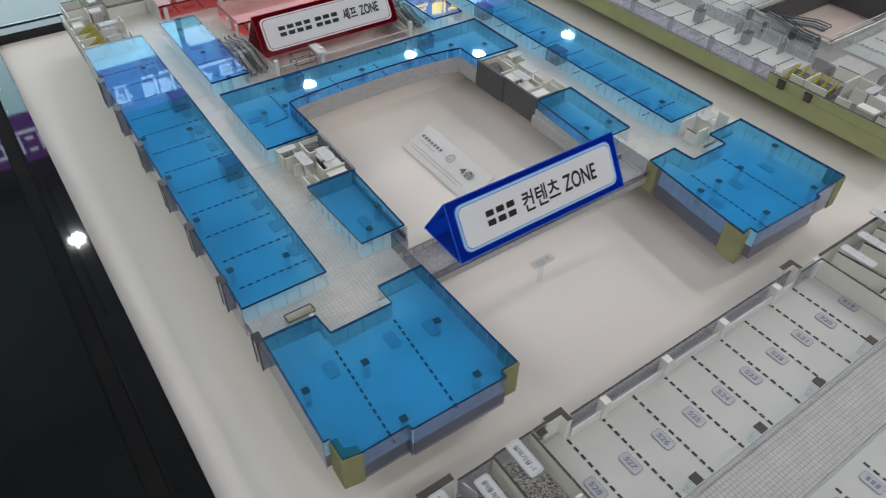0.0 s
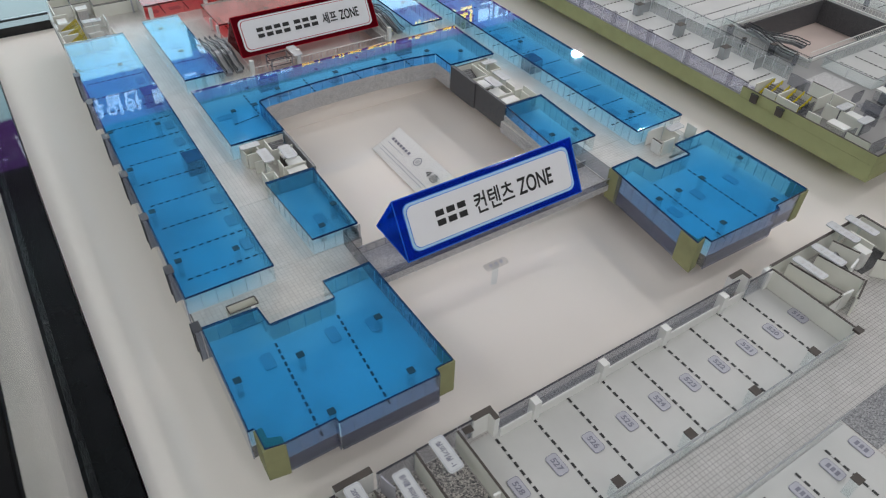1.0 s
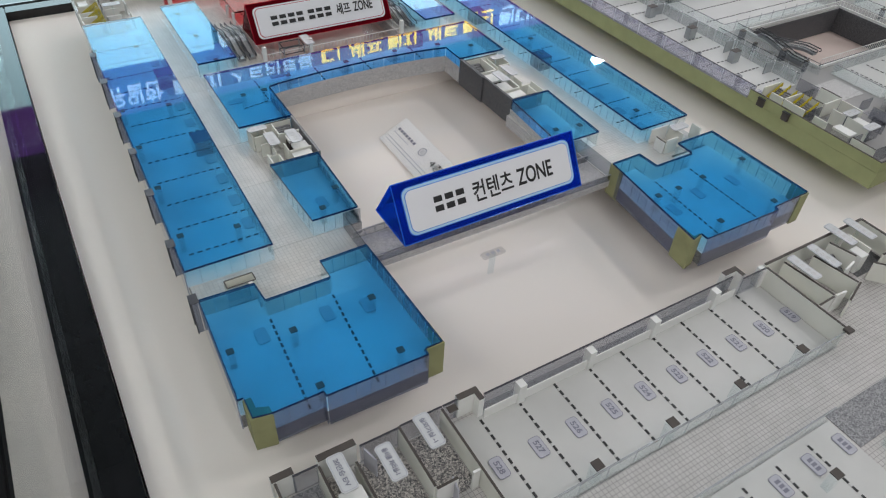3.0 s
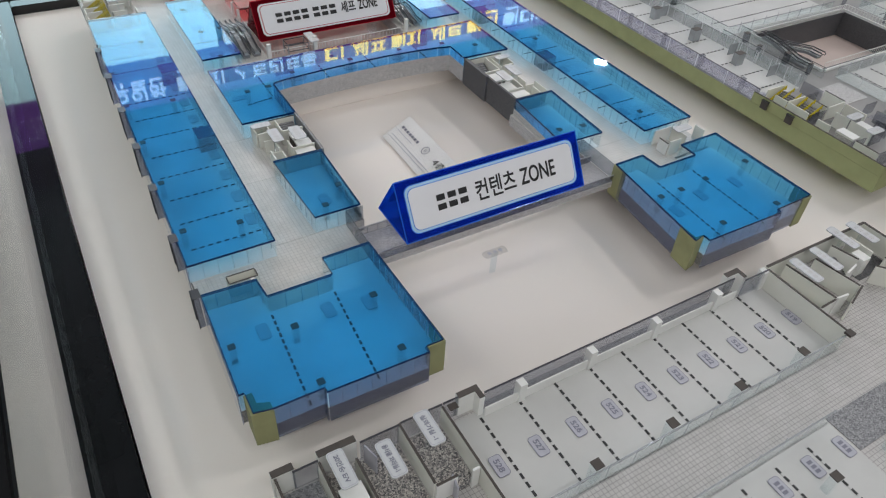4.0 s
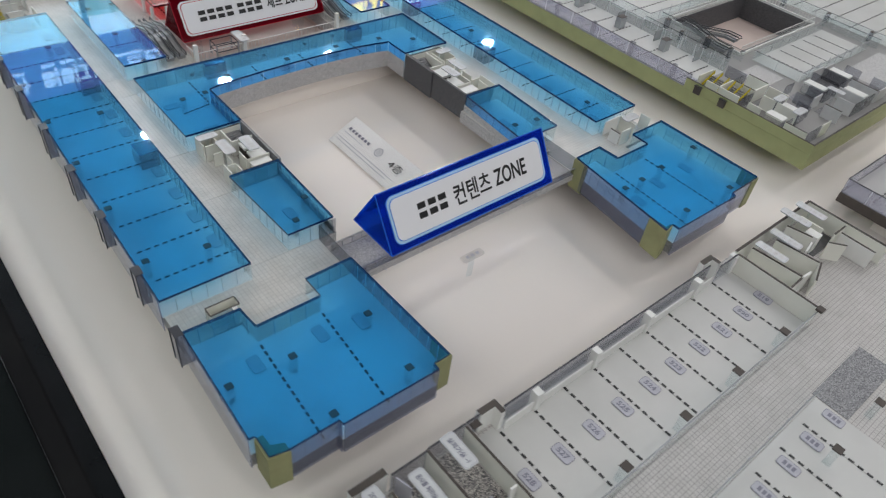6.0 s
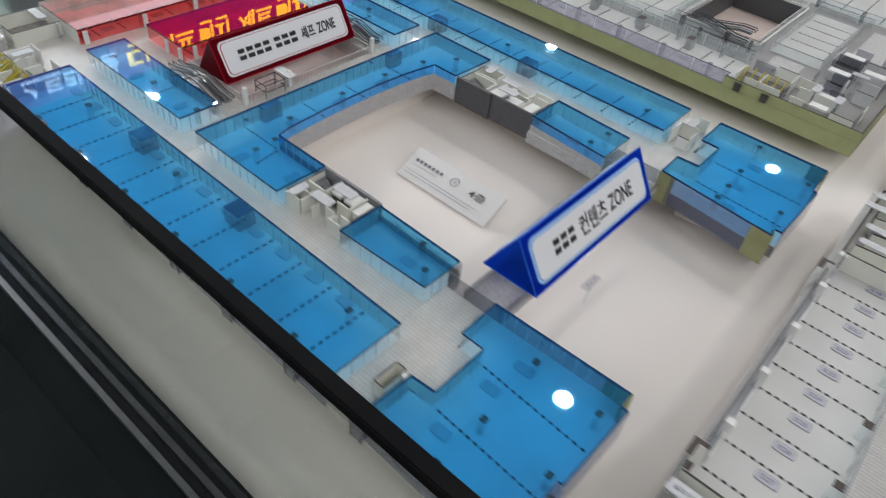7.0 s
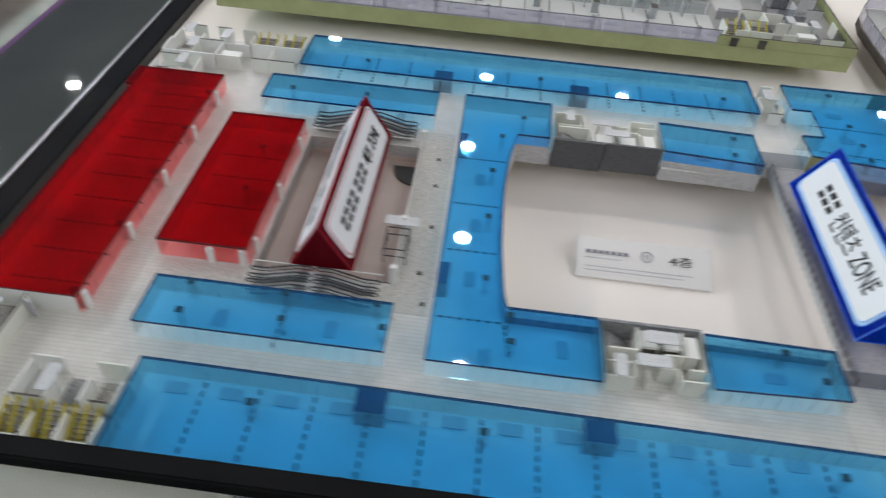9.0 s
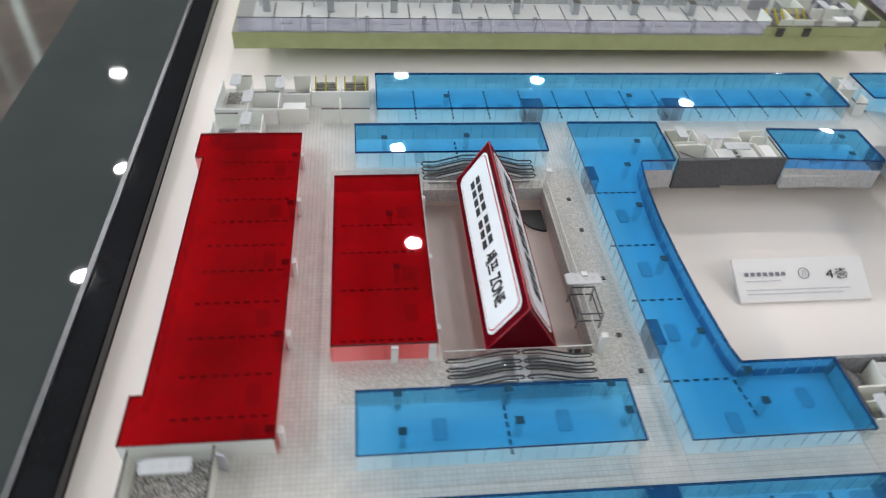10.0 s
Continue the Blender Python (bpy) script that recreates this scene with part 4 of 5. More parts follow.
def escalator(x, y0, y1, z0, z1, label="grey escalator with black looped handrails beside the well"):
    """Truss, step band, two balustrades with looped handrails, running along y from the low end to the high one."""
    t = thing("escalator", label, "escalator", "escalators")
    s = 1 if y1 > y0 else -1
    a, b = y0 * D, y1 * D
    e = min(0.022, abs(b - a) * 0.2) * s
    prof = [(a, z0), (a + e, z0), (b - e, z1), (b, z1)]
    bm = bmesh.new()
    lo = []
    for y, z in prof:
        lo.append([bm.verts.new((x * D + dx, y, z + dz)) for dx, dz in ((-0.0048, -0.004), (0.0048, -0.004), (0.0048, 0.0), (-0.0048, 0.0))])
    for u, v in zip(lo, lo[1:]):
        for k in range(4):
            bm.faces.new((u[k], u[(k + 1) % 4], v[(k + 1) % 4], v[k]))
    bm.faces.new(lo[0][::-1]), bm.faces.new(lo[-1])
    part("truss", bm, M["metal"], t)
    bm = bmesh.new()
    box(bm, -0.0034, -0.0020, -0.0012, 0.0034, 0.0020, 0.0010)
    tread = bpy.data.meshes.new("step")
    bm.to_mesh(tread)
    bm.free()
    tread.materials.append(M["granite_light"])
    for k in range(12):
        f = (k + 0.5) / 12
        share("step", tread, t, x * D, a + e + (b - a - 2 * e) * f, z0 + (z1 - z0) * f)
    for dx in (-0.0046, 0.0046):
        pts = []
        for y, z in prof:
            pts.append((x * D + dx, y, z + 0.0072))
        loop = [(x * D + dx, a - 0.004 * s, z0 + 0.0028), (x * D + dx, a - 0.0058 * s, z0 + 0.005), (x * D + dx, a - 0.004 * s, z0 + 0.0072)] + pts + [(x * D + dx, b + 0.004 * s, z1 + 0.0072), (x * D + dx, b + 0.0058 * s, z1 + 0.005), (x * D + dx, b + 0.004 * s, z1 + 0.0028)]
        low = [(x * D + dx, y, z + 0.0026) for y, z in prof]
        bm = bmesh.new()
        tube(bm, loop, 0.0009, 5)
        tube(bm, [loop[0]] + low + [loop[-1]], 0.0005, 5)
        part("handrail", bm, M["rail"], t)
        bm = bmesh.new()
        vs = [[bm.verts.new((x * D + dx + q, y, z + dz)) for q, dz in ((-0.0002, 0.0012), (0.0002, 0.0012), (0.0002, 0.0068), (-0.0002, 0.0068))] for y, z in prof]
        for u, v in zip(vs, vs[1:]):
            for k in range(4):
                bm.faces.new((u[k], u[(k + 1) % 4], v[(k + 1) % 4], v[k]))
        bm.faces.new(vs[0][::-1]), bm.faces.new(vs[-1])
        part("balustrade", bm, M["wall_clear"], t)
    return t


# ---- escalator well of the central building ----
well = thing("well_lining", "pinkish lined escalator well sunk between the floors", "well")
WELL = 0.021
bm = bmesh.new()
box(bm, 0.100, 0.195, BASE, 0.333, 0.333, WELL)
part("well_floor", bm, M["pink_floor"], well)
for x0, y0, x1, y1 in ((0.100, 0.1955, 0.1018, 0.3325), (0.3312, 0.1955, 0.333, 0.3325), (0.102, 0.1952, 0.331, 0.1968), (0.102, 0.3312, 0.331, 0.3328)):
    bm = bmesh.new()
    box(bm, x0, y0, WELL + 0.0001, x1, y1, SLAB - 0.0002)
    part("well_side", bm, M["pink_floor"], well)
bm = bmesh.new()
prism(bm, [(0.318, 0.1985), (0.318, 0.226)] + [(0.318 - 0.034 * math.sin(radians(a)), 0.1985 + 0.0275 * math.cos(radians(a))) for a in range(15, 91, 15)], WELL + 0.0001, WELL + 0.0025)
part("lower_kiosk", bm, M["dark"], well, "dark rounded lower landing")
bm = bmesh.new()
box(bm, 0.108, 0.200, WELL + 0.0001, 0.122, 0.212, WELL + 0.0030)
part("lower_kiosk", bm, M["brown"], well, "dark lower landing")
rails = thing("well_railing", "low white railing round the escalator well", "railing")
fence(rails, [(1.04, 1.94), (3.30, 1.94)], FLOOR + 0.0003, pitch=0.0055, h=0.011, m="tag_grey")
fence(rails, [(1.02, 2.02), (1.02, 3.30)], FLOOR, pitch=0.0075, h=0.011, m="tag_grey")
fence(rails, [(3.32, 2.02), (3.32, 3.30)], FLOOR, pitch=0.0075, h=0.011, m="tag_grey")
for x in (0.72, 0.88, 3.46, 3.62):
    escalator(x, 3.24, 2.74, FLOOR + 0.0045, FLOOR + 0.0130)
    escalator(x, 2.10, 2.60, FLOOR + 0.0045, FLOOR + 0.0130)
for x0, x1 in ((0.0665, 0.0935), (0.3405, 0.3675)):
    bm = bmesh.new()
    box(bm, x0, 0.2615, FLOOR + 0.0004, x1, 0.2725, FLOOR + 0.0130)
    bmesh.ops.bevel(bm, geom=list(bm.edges), offset=0.0004, segments=1, affect="EDGES")
    simple("escalator_landing", bm, M["tag_white"], "pale landing block between two escalator flights", "landing", "escalator landings")
landing = thing("lift_lobby", "framed clear lift box at the edge of the well", "lift")
for k, (x, y) in enumerate(((1.30, 1.86), (1.62, 1.86), (1.62, 2.08), (1.30, 2.08))):
    bm = bmesh.new()
    box(bm, x * D - 0.0008, y * D - 0.0008, FLOOR + 0.0003, x * D + 0.0008, y * D + 0.0008, FLOOR + 0.02)
    part("upright", bm, M["metal"], landing)
for z in (0.0195, 0.010):
    bm = bmesh.new()
    q = [(1.30, 1.86), (1.62, 1.86), (1.62, 2.08), (1.30, 2.08), (1.30, 1.86)]
    for a, b in zip(q, q[1:]):
        tube(bm, [(a[0] * D, a[1] * D, FLOOR + z), (b[0] * D, b[1] * D, FLOOR + z)], 0.0007)
    part("frame", bm, M["rail"], landing)
raised_tag(landing, 1.70, 1.95, FLOOR, FLOOR + 0.022, 0, 0.014, 0.034, 3)
for x, y in ((1.9, 1.66), (2.6, 1.70), (1.2, 1.7), (3.1, 1.72), (0.8, 1.62)):
    bm = bmesh.new()
    box(bm, x * D - 0.002, y * D - 0.002, FLOOR + 0.0003, x * D + 0.002, y * D + 0.002, FLOOR + 0.0016)
    simple("floor_box", bm, M["brown"], "small brown square block on the model's paving", "block", "floor blocks")


def pillar(x, y, dx=0.0028, dy=0.0028, h=0.0245):
    bm = bmesh.new()
    box(bm, x * D - dx, y * D - dy, FLOOR + 0.0004, x * D + dx, y * D + dy, FLOOR + h)
    bmesh.ops.bevel(bm, geom=list(bm.edges), offset=0.0003, segments=1, affect="EDGES")
    simple("pillar", bm, M["white"], "square white pillar of the model", "pillar", "white pillars")


UNDER = TOP - FLOOR - LID - 0.0012
for x in (0.30, 1.22, 2.08, 2.95, 3.72):
    pillar(x, 4.600, 0.0034, 0.0018, UNDER)
for x in (1.22, 2.08, 2.95):
    pillar(x, 3.335, 0.0030, 0.0018, UNDER)
for y in (3.40, 3.72):
    pillar(1.02, y, 0.0018, 0.0030, UNDER)
for x, y in ((1.75, 1.93), (3.32, 1.93), (1.02, 1.93)):
    pillar(x, y)


# ---- service cores ----
def core(name, label, x0, y0, x1, y1, dark, flip=False):
    """A stair and lift core: ivory partitions, steps, lift cars and name tags; dark: cladding towards the courtyard."""
    t = thing(name, label, "service core", "service cores")
    fx = (lambda u: x1 + (x0 - x1) * u) if flip else (lambda u: x0 + (x1 - x0) * u)
    fy = lambda v: y0 + (y1 - y0) * v
    H = TOP - 0.002

    def w(u0, v0, u1, v1, m="ivory", h=H, cap=None):
        wall(t, fx(u0), fy(v0), fx(u1), fy(v1), FLOOR + 0.0002, h, m, cap=cap)

    bm = bmesh.new()
    xo = fx(1.0)
    a, b = sorted((xo, xo + (0.03 if not flip else -0.03)))
    ym = y0 + (y1 - y0) * 0.53
    box(bm, a * D, y0 * D + 0.0003, SLAB, b * D, ym * D - 0.0006, TOP - 0.0005)
    part("cladding", bm, M[dark], t)
    bm = bmesh.new()
    step = 0.0 if not flip else 0.02
    box(bm, a * D - step * D, ym * D + 0.0006, SLAB - 0.001, b * D, y1 * D - 0.0003, TOP - 0.0005)
    part("cladding", bm, M[dark], t)
    w(0.30, 0.02, 0.97, 0.02, cap="brown"), w(0.08, 0.97, 0.97, 0.97, cap="brown")
    w(0.55, 0.64, 0.97, 0.64), w(0.55, 0.66, 0.55, 0.94), w(0.52, 0.20, 0.97, 0.20), w(0.52, 0.22, 0.52, 0.40)
    w(0.05, 0.72, 0.05, 0.96), w(0.07, 0.70, 0.36, 0.70), w(0.36, 0.72, 0.36, 0.95, h=H - 0.004)
    w(0.10, 0.04, 0.10, 0.26), w(0.12, 0.27, 0.34, 0.27, h=H - 0.005), w(0.30, 0.04, 0.30, 0.18)
    lift_car(t, min(fx(0.66), fx(0.94)), fy(0.24), max(fx(0.66), fx(0.94)), fy(0.38), FLOOR + 0.0004, H - 0.002)
    lift_car(t, min(fx(0.66), fx(0.94)), fy(0.45), max(fx(0.66), fx(0.94)), fy(0.60), FLOOR + 0.0004, H - 0.002)
    stair(t, min(fx(0.62), fx(0.92)), fy(0.68), max(fx(0.62), fx(0.92)), fy(0.93), FLOOR + 0.0004, H - 0.006, 9, "granite")
    bm = bmesh.new()
    box(bm, min(fx(0.60), fx(0.95)) * D, fy(0.40) * D, FLOOR + 0.0003, max(fx(0.60), fx(0.95)) * D, fy(0.62) * D, FLOOR + 0.0006)
    part("carpet", bm, M["carpet"], t)
    raised_tag(t, fx(0.34), fy(0.52), FLOOR, TOP + 0.001, 0, 0.013, 0.030)
    raised_tag(t, fx(0.74), fy(0.42), FLOOR, TOP + 0.0035, 0, 0.014, 0.030)
    raised_tag(t, fx(0.20), fy(0.84), FLOOR, TOP + 0.001, 90, 0.011, 0.024, 3)
    for u0, v0, u1, v1, dz in ((0.54, 0.06, 0.92, 0.17, -0.002),):
        bm = bmesh.new()
        xs = sorted((fx(u0), fx(u1)))
        box(bm, xs[0] * D, fy(v0) * D, H + dz - 0.0012, xs[1] * D, fy(v1) * D, H + dz)
        box(bm, xs[0] * D + 0.001, fy(v0) * D + 0.001, FLOOR + 0.0008, xs[1] * D - 0.001, fy(v1) * D - 0.001, H + dz - 0.0013)
        part("shaft", bm, M["white"], t, "white flat-topped shaft")
    w(0.76, 0.22, 0.76, 0.62, h=H - 0.006), w(0.12, 0.56, 0.30, 0.56, h=H - 0.004), w(0.30, 0.30, 0.30, 0.44, h=H - 0.002)
    return t


core("service_core", "ivory stair and lift core beside the courtyard", 0.06, -0.925, 0.675, -0.01, "granite")
core("service_core", "ivory stair and lift core with dark granite cladding", 3.53, -0.935, 4.14, 0.385, "granite_dark", True)


def plant(name, label, x0, y0, x1, y1, cols, rows, yellow=(), z=FLOOR, seed=1, tags=(), skins=("ivory", "white")):
    """A back-of-house corner: a lattice of ivory partitions with gaps, some yellow railed stairs and tags."""
    t = thing(name, label, "service core", "service cores")
    g = random.Random(seed)
    fx, fy = (lambda u: x0 + (x1 - x0) * u), (lambda v: y0 + (y1 - y0) * v)
    H = z + 0.021
    for k in range(cols + 1):
        for j in range(rows):
            if g.random() < 0.82:
                wall(t, fx(k / cols), fy(j / rows) + 0.012, fx(k / cols), fy((j + 1 - g.choice((0.04, 0.04, 0.4))) / rows), z + 0.0002, H - g.choice((0, 0, 0.003)), skins[0] if g.random() < 0.6 else skins[1], cap="brown" if g.random() < 0.3 else None)
    for j in range(rows + 1):
        for k in range(cols):
            if g.random() < 0.75:
                wall(t, fx(k / cols) + 0.014, fy(j / rows), fx((k + 1 - g.choice((0.05, 0.35))) / cols), fy(j / rows), z + 0.0002, H - g.choice((0, 0, 0.004)), skins[0] if g.random() < 0.5 else skins[1])
    for k in range(cols):
        for j in range(rows):
            r = g.random()
            a, b, c, d = fx((k + 0.15) / cols), fy((j + 0.15) / rows), fx((k + 0.85) / cols), fy((j + 0.85) / rows)
            if (k, j) in yellow:
                stair(t, a, b, c, d, z + 0.0003, H - 0.006, 8, "granite", "x")
                stair_rail(t, a, b, c, b, z + 0.002, H - 0.004), stair_rail(t, a, d, c, d, z + 0.002, H - 0.004)
                stair_rail(t, a, (b + d) / 2, c, (b + d) / 2, z + 0.004, H - 0.002)
            elif r < 0.35:
                bm = bmesh.new()
                box(bm, a * D, b * D, z + 0.0002, c * D, d * D, z + 0.0006)
                part("carpet", bm, M["carpet" if r < 0.2 else "granite"], t)
            elif r < 0.55:
                lift_car(t, a, b, (a + c) / 2, d, z + 0.0004, H - 0.004, "granite_light")
    for u, v, r in tags:
        raised_tag(t, fx(u), fy(v), z, TOP + 0.001 + z - FLOOR, r, 0.012, 0.026)
    return t


plant("stair_core", "ivory stair core with yellow railed flights", -1.14, 3.86, -0.42, 4.95, 2, 4, yellow=((0, 0), (0, 1), (0, 2)), seed=3, tags=((0.7, 0.5, 90),))
side_rooms = thing("back_rooms", "ivory back rooms with speckled carpet and a name tag", "service core", "service cores")
for x0, y0, x1, y1, m, cap in ((-0.48, 5.06, 0.19, 5.06, "ivory", "brown"), (-1.08, 5.66, 0.19, 5.66, "ivory", "brown"), (-0.48, 5.08, -0.48, 5.64, "ivory", "brown"), (-1.08, 5.02, -1.08, 5.64, "ivory", None),
                               (-1.06, 5.30, -0.50, 5.30, "white", "brown"), (-0.78, 5.04, -0.78, 5.28, "ivory", None), (-0.78, 5.34, -0.78, 5.62, "ivory", "brown"), (0.10, 4.98, 0.12, 5.04, "grey_mark", None)):
    wall(side_rooms, x0, y0, x1, y1, FLOOR + 0.0002, FLOOR + 0.021, m, cap=cap)
for x0, y0, x1, y1, m in ((-0.46, 5.08, 0.19, 5.64, "carpet"), (-0.76, 5.32, -0.50, 5.62, "granite"), (-1.06, 5.32, -0.80, 5.62, "carpet")):
    bm = bmesh.new()
    box(bm, x0 * D, y0 * D, FLOOR + 0.0002, x1 * D, y1 * D, FLOOR + 0.0006)
    part("carpet", bm, M[m], side_rooms)
raised_tag(side_rooms, 0.02, 5.36, FLOOR, TOP + 0.002, 0, 0.012, 0.036)
raised_tag(side_rooms, -0.64, 5.44, FLOOR, TOP + 0.002, 0, 0.012, 0.030)
lift_car(side_rooms, -0.74, 5.08, -0.58, 5.22, FLOOR + 0.0004, FLOOR + 0.019, "granite_light")
plant("stair_core", "ivory stair core with yellow railed flights", 4.62, 3.84, 5.38, 5.66, 2, 5, yellow=((1, 0), (1, 1)), seed=8, tags=((0.3, 0.8, 90), (0.8, 0.9, 90), (0.7, 0.6, 90)))
plant("back_rooms", "ivory back rooms with speckled carpet", 4.16, 5.1, 4.58, 5.66, 1, 2, seed=9, tags=((0.5, 0.3, 90),))
plant("stair_core", "ivory back rooms beside the corner block", 4.72, -2.66, 5.36, -2.38, 2, 1, seed=12, tags=((0.55, 0.5, 90),))
kiosk = thing("planter_box", "small brown open box beside the corner block", "box")
for x0, y0, x1, y1 in ((-0.98, -2.63, -0.70, -2.63), (-0.98, -2.52, -0.70, -2.52), (-0.98, -2.62, -0.98, -2.53), (-0.70, -2.62, -0.70, -2.53)):
    wall(kiosk, x0, y0, x1, y1, FLOOR + 0.0002, FLOOR + 0.018, "ivory", 0.0012, "panel", "brown")
wall(kiosk, -0.76, -2.69, -0.76, -2.64, FLOOR + 0.0002, FLOOR + 0.018, "white", 0.004, "pier")


# ---- bay fins along the long row's outer side ----
def bay(x, y, w=0.066, d=0.055):
    t = thing("window_bay", "smoked bay window with dark edges on the outer wall", "bay window", "bay windows")
    bm = bmesh.new()
    o = dm([(x - d, y - w), (x, y - w), (x, y + w), (x - d, y + w)])
    prism(bm, o, SLAB + 0.002, TOP + 0.0005)
    part("smoked_box", bm, M["bay"], t)
    for yy in (y - w, y + w):
        bm = bmesh.new()
        box(bm, (x - d) * D - 0.0006, yy * D - 0.0004, SLAB + 0.001, (x - d) * D + 0.0004, yy * D + 0.0004, TOP + 0.0008)
        part("edge_bar", bm, M["wall_edge"], t)
    bm = bmesh.new()
    box(bm, (x - d) * D - 0.0006, (y - w) * D, TOP + 0.0006, (x + 0.02) * D, (y + w) * D, TOP + 0.0011)
    part("cap", bm, M["wall_edge"], t)


for y in (2.72, 1.88, 0.93, 0.02, -0.87, -1.81, -2.68):
    bay(-1.187 - 0.018 * (2.8 - y) * 1.0, y)

# ---- acrylic stand sign in the forecourt ----
stand = thing("stand_sign", "small clear acrylic stand with an engraved tag", "sign", at=(0.184, -0.304, BASE))
bm = bmesh.new()
box(bm, -0.004, -0.0006, 0.0002, 0.004, 0.0006, 0.0305)
part("stem", bm, M["wall_clear"], stand)
bm = bmesh.new()
prism(bm, rounded(0.030, 0.011, 0.003), 0.0306, 0.0318)
part("tag", bm, M["tag_clear"], stand, "clear engraved tag")
for k in range(3):
    bm = bmesh.new()
    box(bm, -0.009 + 0.007 * k, -0.002, 0.0319, -0.005 + 0.007 * k, 0.002, 0.0321)
    part("mark", bm, M["grey_mark"], stand)


# ---- front building, uncoloured ----
GF = 0.049                   # its floor
GT = 0.0735                  # its wall tops
bm = bmesh.new()
box(bm, -0.132, -0.90, SLAB, 0.575, -0.4835, GF - 0.0004)
simple("front_slab", bm, M["granite_light"], "pale slab of the uncoloured front building", "floor slab", kind="structure")
bm = bmesh.new()
box(bm, -0.1315, -0.8995, GF - 0.0004, 0.5745, -0.484, GF)
simple("front_paving", bm, M["tile_grey"], "grey printed paving of the front building's corridors", "paving", kind="structure")
bm = bmesh.new()
box(bm, -0.05, -0.87, BASE, 0.53, -0.52, SLAB + 0.0005)
simple("front_plinth", bm, M["board"], "recessed cream plinth of the front building", "plinth", kind="structure")


def glazed(parent, x0, y0, x1, y1, z0, z1, m="wall_smoke", edge="wall_edge", pitch=0.02, bar="grey_mark"):
    """A clear wall with a dark printed top edge and thin uprights."""
    wall(parent, x0, y0, x1, y1, z0, z1 - 0.0008, m, 0.0012, "glass_wall")
    wall(parent, x0, y0, x1, y1, z1 - 0.0007, z1, edge, 0.0015, "top_edge")
    a, b = Vector((x0 * D, y0 * D)), Vector((x1 * D, y1 * D))
    u = (b - a).normalized()
    n = int((b - a).length / pitch)
    for k in range(1, n):
        p = a.lerp(b, k / n) + Vector((-u.y, u.x)) * 0.001
        share("mullion", MULLION, parent, p.x, p.y, z0 - 0.0003, math.degrees(math.atan2(u.y, u.x)) + 90)


def grey_row(name, label, x0, x1, y0, y1, pitch, first, z, tag_y=0.5, numbers=()):
    """A row of open white units with dashed divisions, tags, a glazed back and a clear shop front."""
    t = thing(name, label, "unit row", "uncoloured unit rows")
    bm = bmesh.new()
    box(bm, x0 * D, y0 * D, z + 0.0001, x1 * D, y1 * D, z + 0.0005)
    part("unit_floor", bm, M["floor_pale"], t)
    x = first
    while x < x1 - 0.05:
        dashes(t, x, y1 - 0.06, x, y0 + 0.03, z + 0.0003)
        x += pitch
    x = first - 0.11
    while x < x1:
        if x > x0 + 0.05:
            k = round((x - first + 0.11) / pitch)
            y = (y0 + (y1 - y0) * tag_y) * D
            tag = share("room_tag", TAG_BLANK if numbers else TAG, t, x * D, y, z + 0.0005)
            if numbers:
                me = letters(str(numbers[0] - k), 0.0118, 0.0052, 0.0001)
                me.materials.append(M["grey_mark_dark"])
                ob = new("lettering", me)
                ob.parent = tag
                ob.matrix_basis = pose(-0.0026, 0.0059, 0.0012, 0, 0, -90)
        x += pitch
    return t


HT = GT - GF
row = grey_row("unit_row", "open white shop units with dashed divisions and grey tags", 0.10, 3.82, -5.90, -4.90, 0.386, 0.40, GF, tag_y=0.48, numbers=(528,))
glazed(row, 0.10, -4.84, 0.24, -4.84, GF, GT)
glazed(row, 0.46, -4.90, 3.42, -4.90, SLAB, GT, pitch=0.05)
glazed(row, 3.50, -4.97, 3.84, -4.97, GF, GT)
wall(row, 0.44, -4.965, 3.44, -4.965, GF + 0.0006, GF + 0.012, "white", 0.0012, "sill_wall")
glazed(row, 0.12, -5.91, 3.82, -5.91, GF, GF + 0.021, "wall_clear", "edge_frost", 0.028)
for x in (0.34, 3.46):
    bm = bmesh.new()
    prism(bm, dm([(x - 0.10, -4.86), (x - 0.10, -4.80), (x + 0.10, -4.80), (x + 0.10, -4.94), (x + 0.05, -4.94), (x + 0.05, -4.86)]), SLAB, GT, 0, 1)
    part("return_pier", bm, (M["white"], M["brown"]), row, "white pier with a brown cap")
for x in (0.80, 1.56, 2.33, 3.13, 3.80):
    bm = bmesh.new()
    box(bm, x * D - 0.0035, -0.4995, GF + 0.0006, x * D + 0.0035, -0.4915, GT - 0.001)
    part("pilaster", bm, M["white"], row)
for x in (0.88, 1.67, 2.47, 3.29):
    bm = bmesh.new()
    box(bm, x * D - 0.0038, -0.589, GF + 0.0006, x * D + 0.0038, -0.5815, GF + 0.0205, 0)
    box(bm, x * D - 0.0042, -0.5895, GF + 0.0206, x * D + 0.0042, -0.581, GF + 0.0216, 1)
    part("post", bm, (M["wall_clear"], M["brown"]), row, "clear post with a brown cap")
bm = bmesh.new()
box(bm, 0.013, -0.491, GF + 0.0205, 0.021, -0.485, GF + 0.0216)
part("post", bm, M["brown"], row)
wall(row, 3.84, -4.97, 3.84, -5.90, GF + 0.0004, GT, "ivory", 0.0022, "end_wall", "brown")
bm = bmesh.new()
box(bm, 0.3800, -0.5955, GT - 0.0022, 0.3880, -0.5885, GT + 0.0004)
part("cap", bm, M["brown"], row)

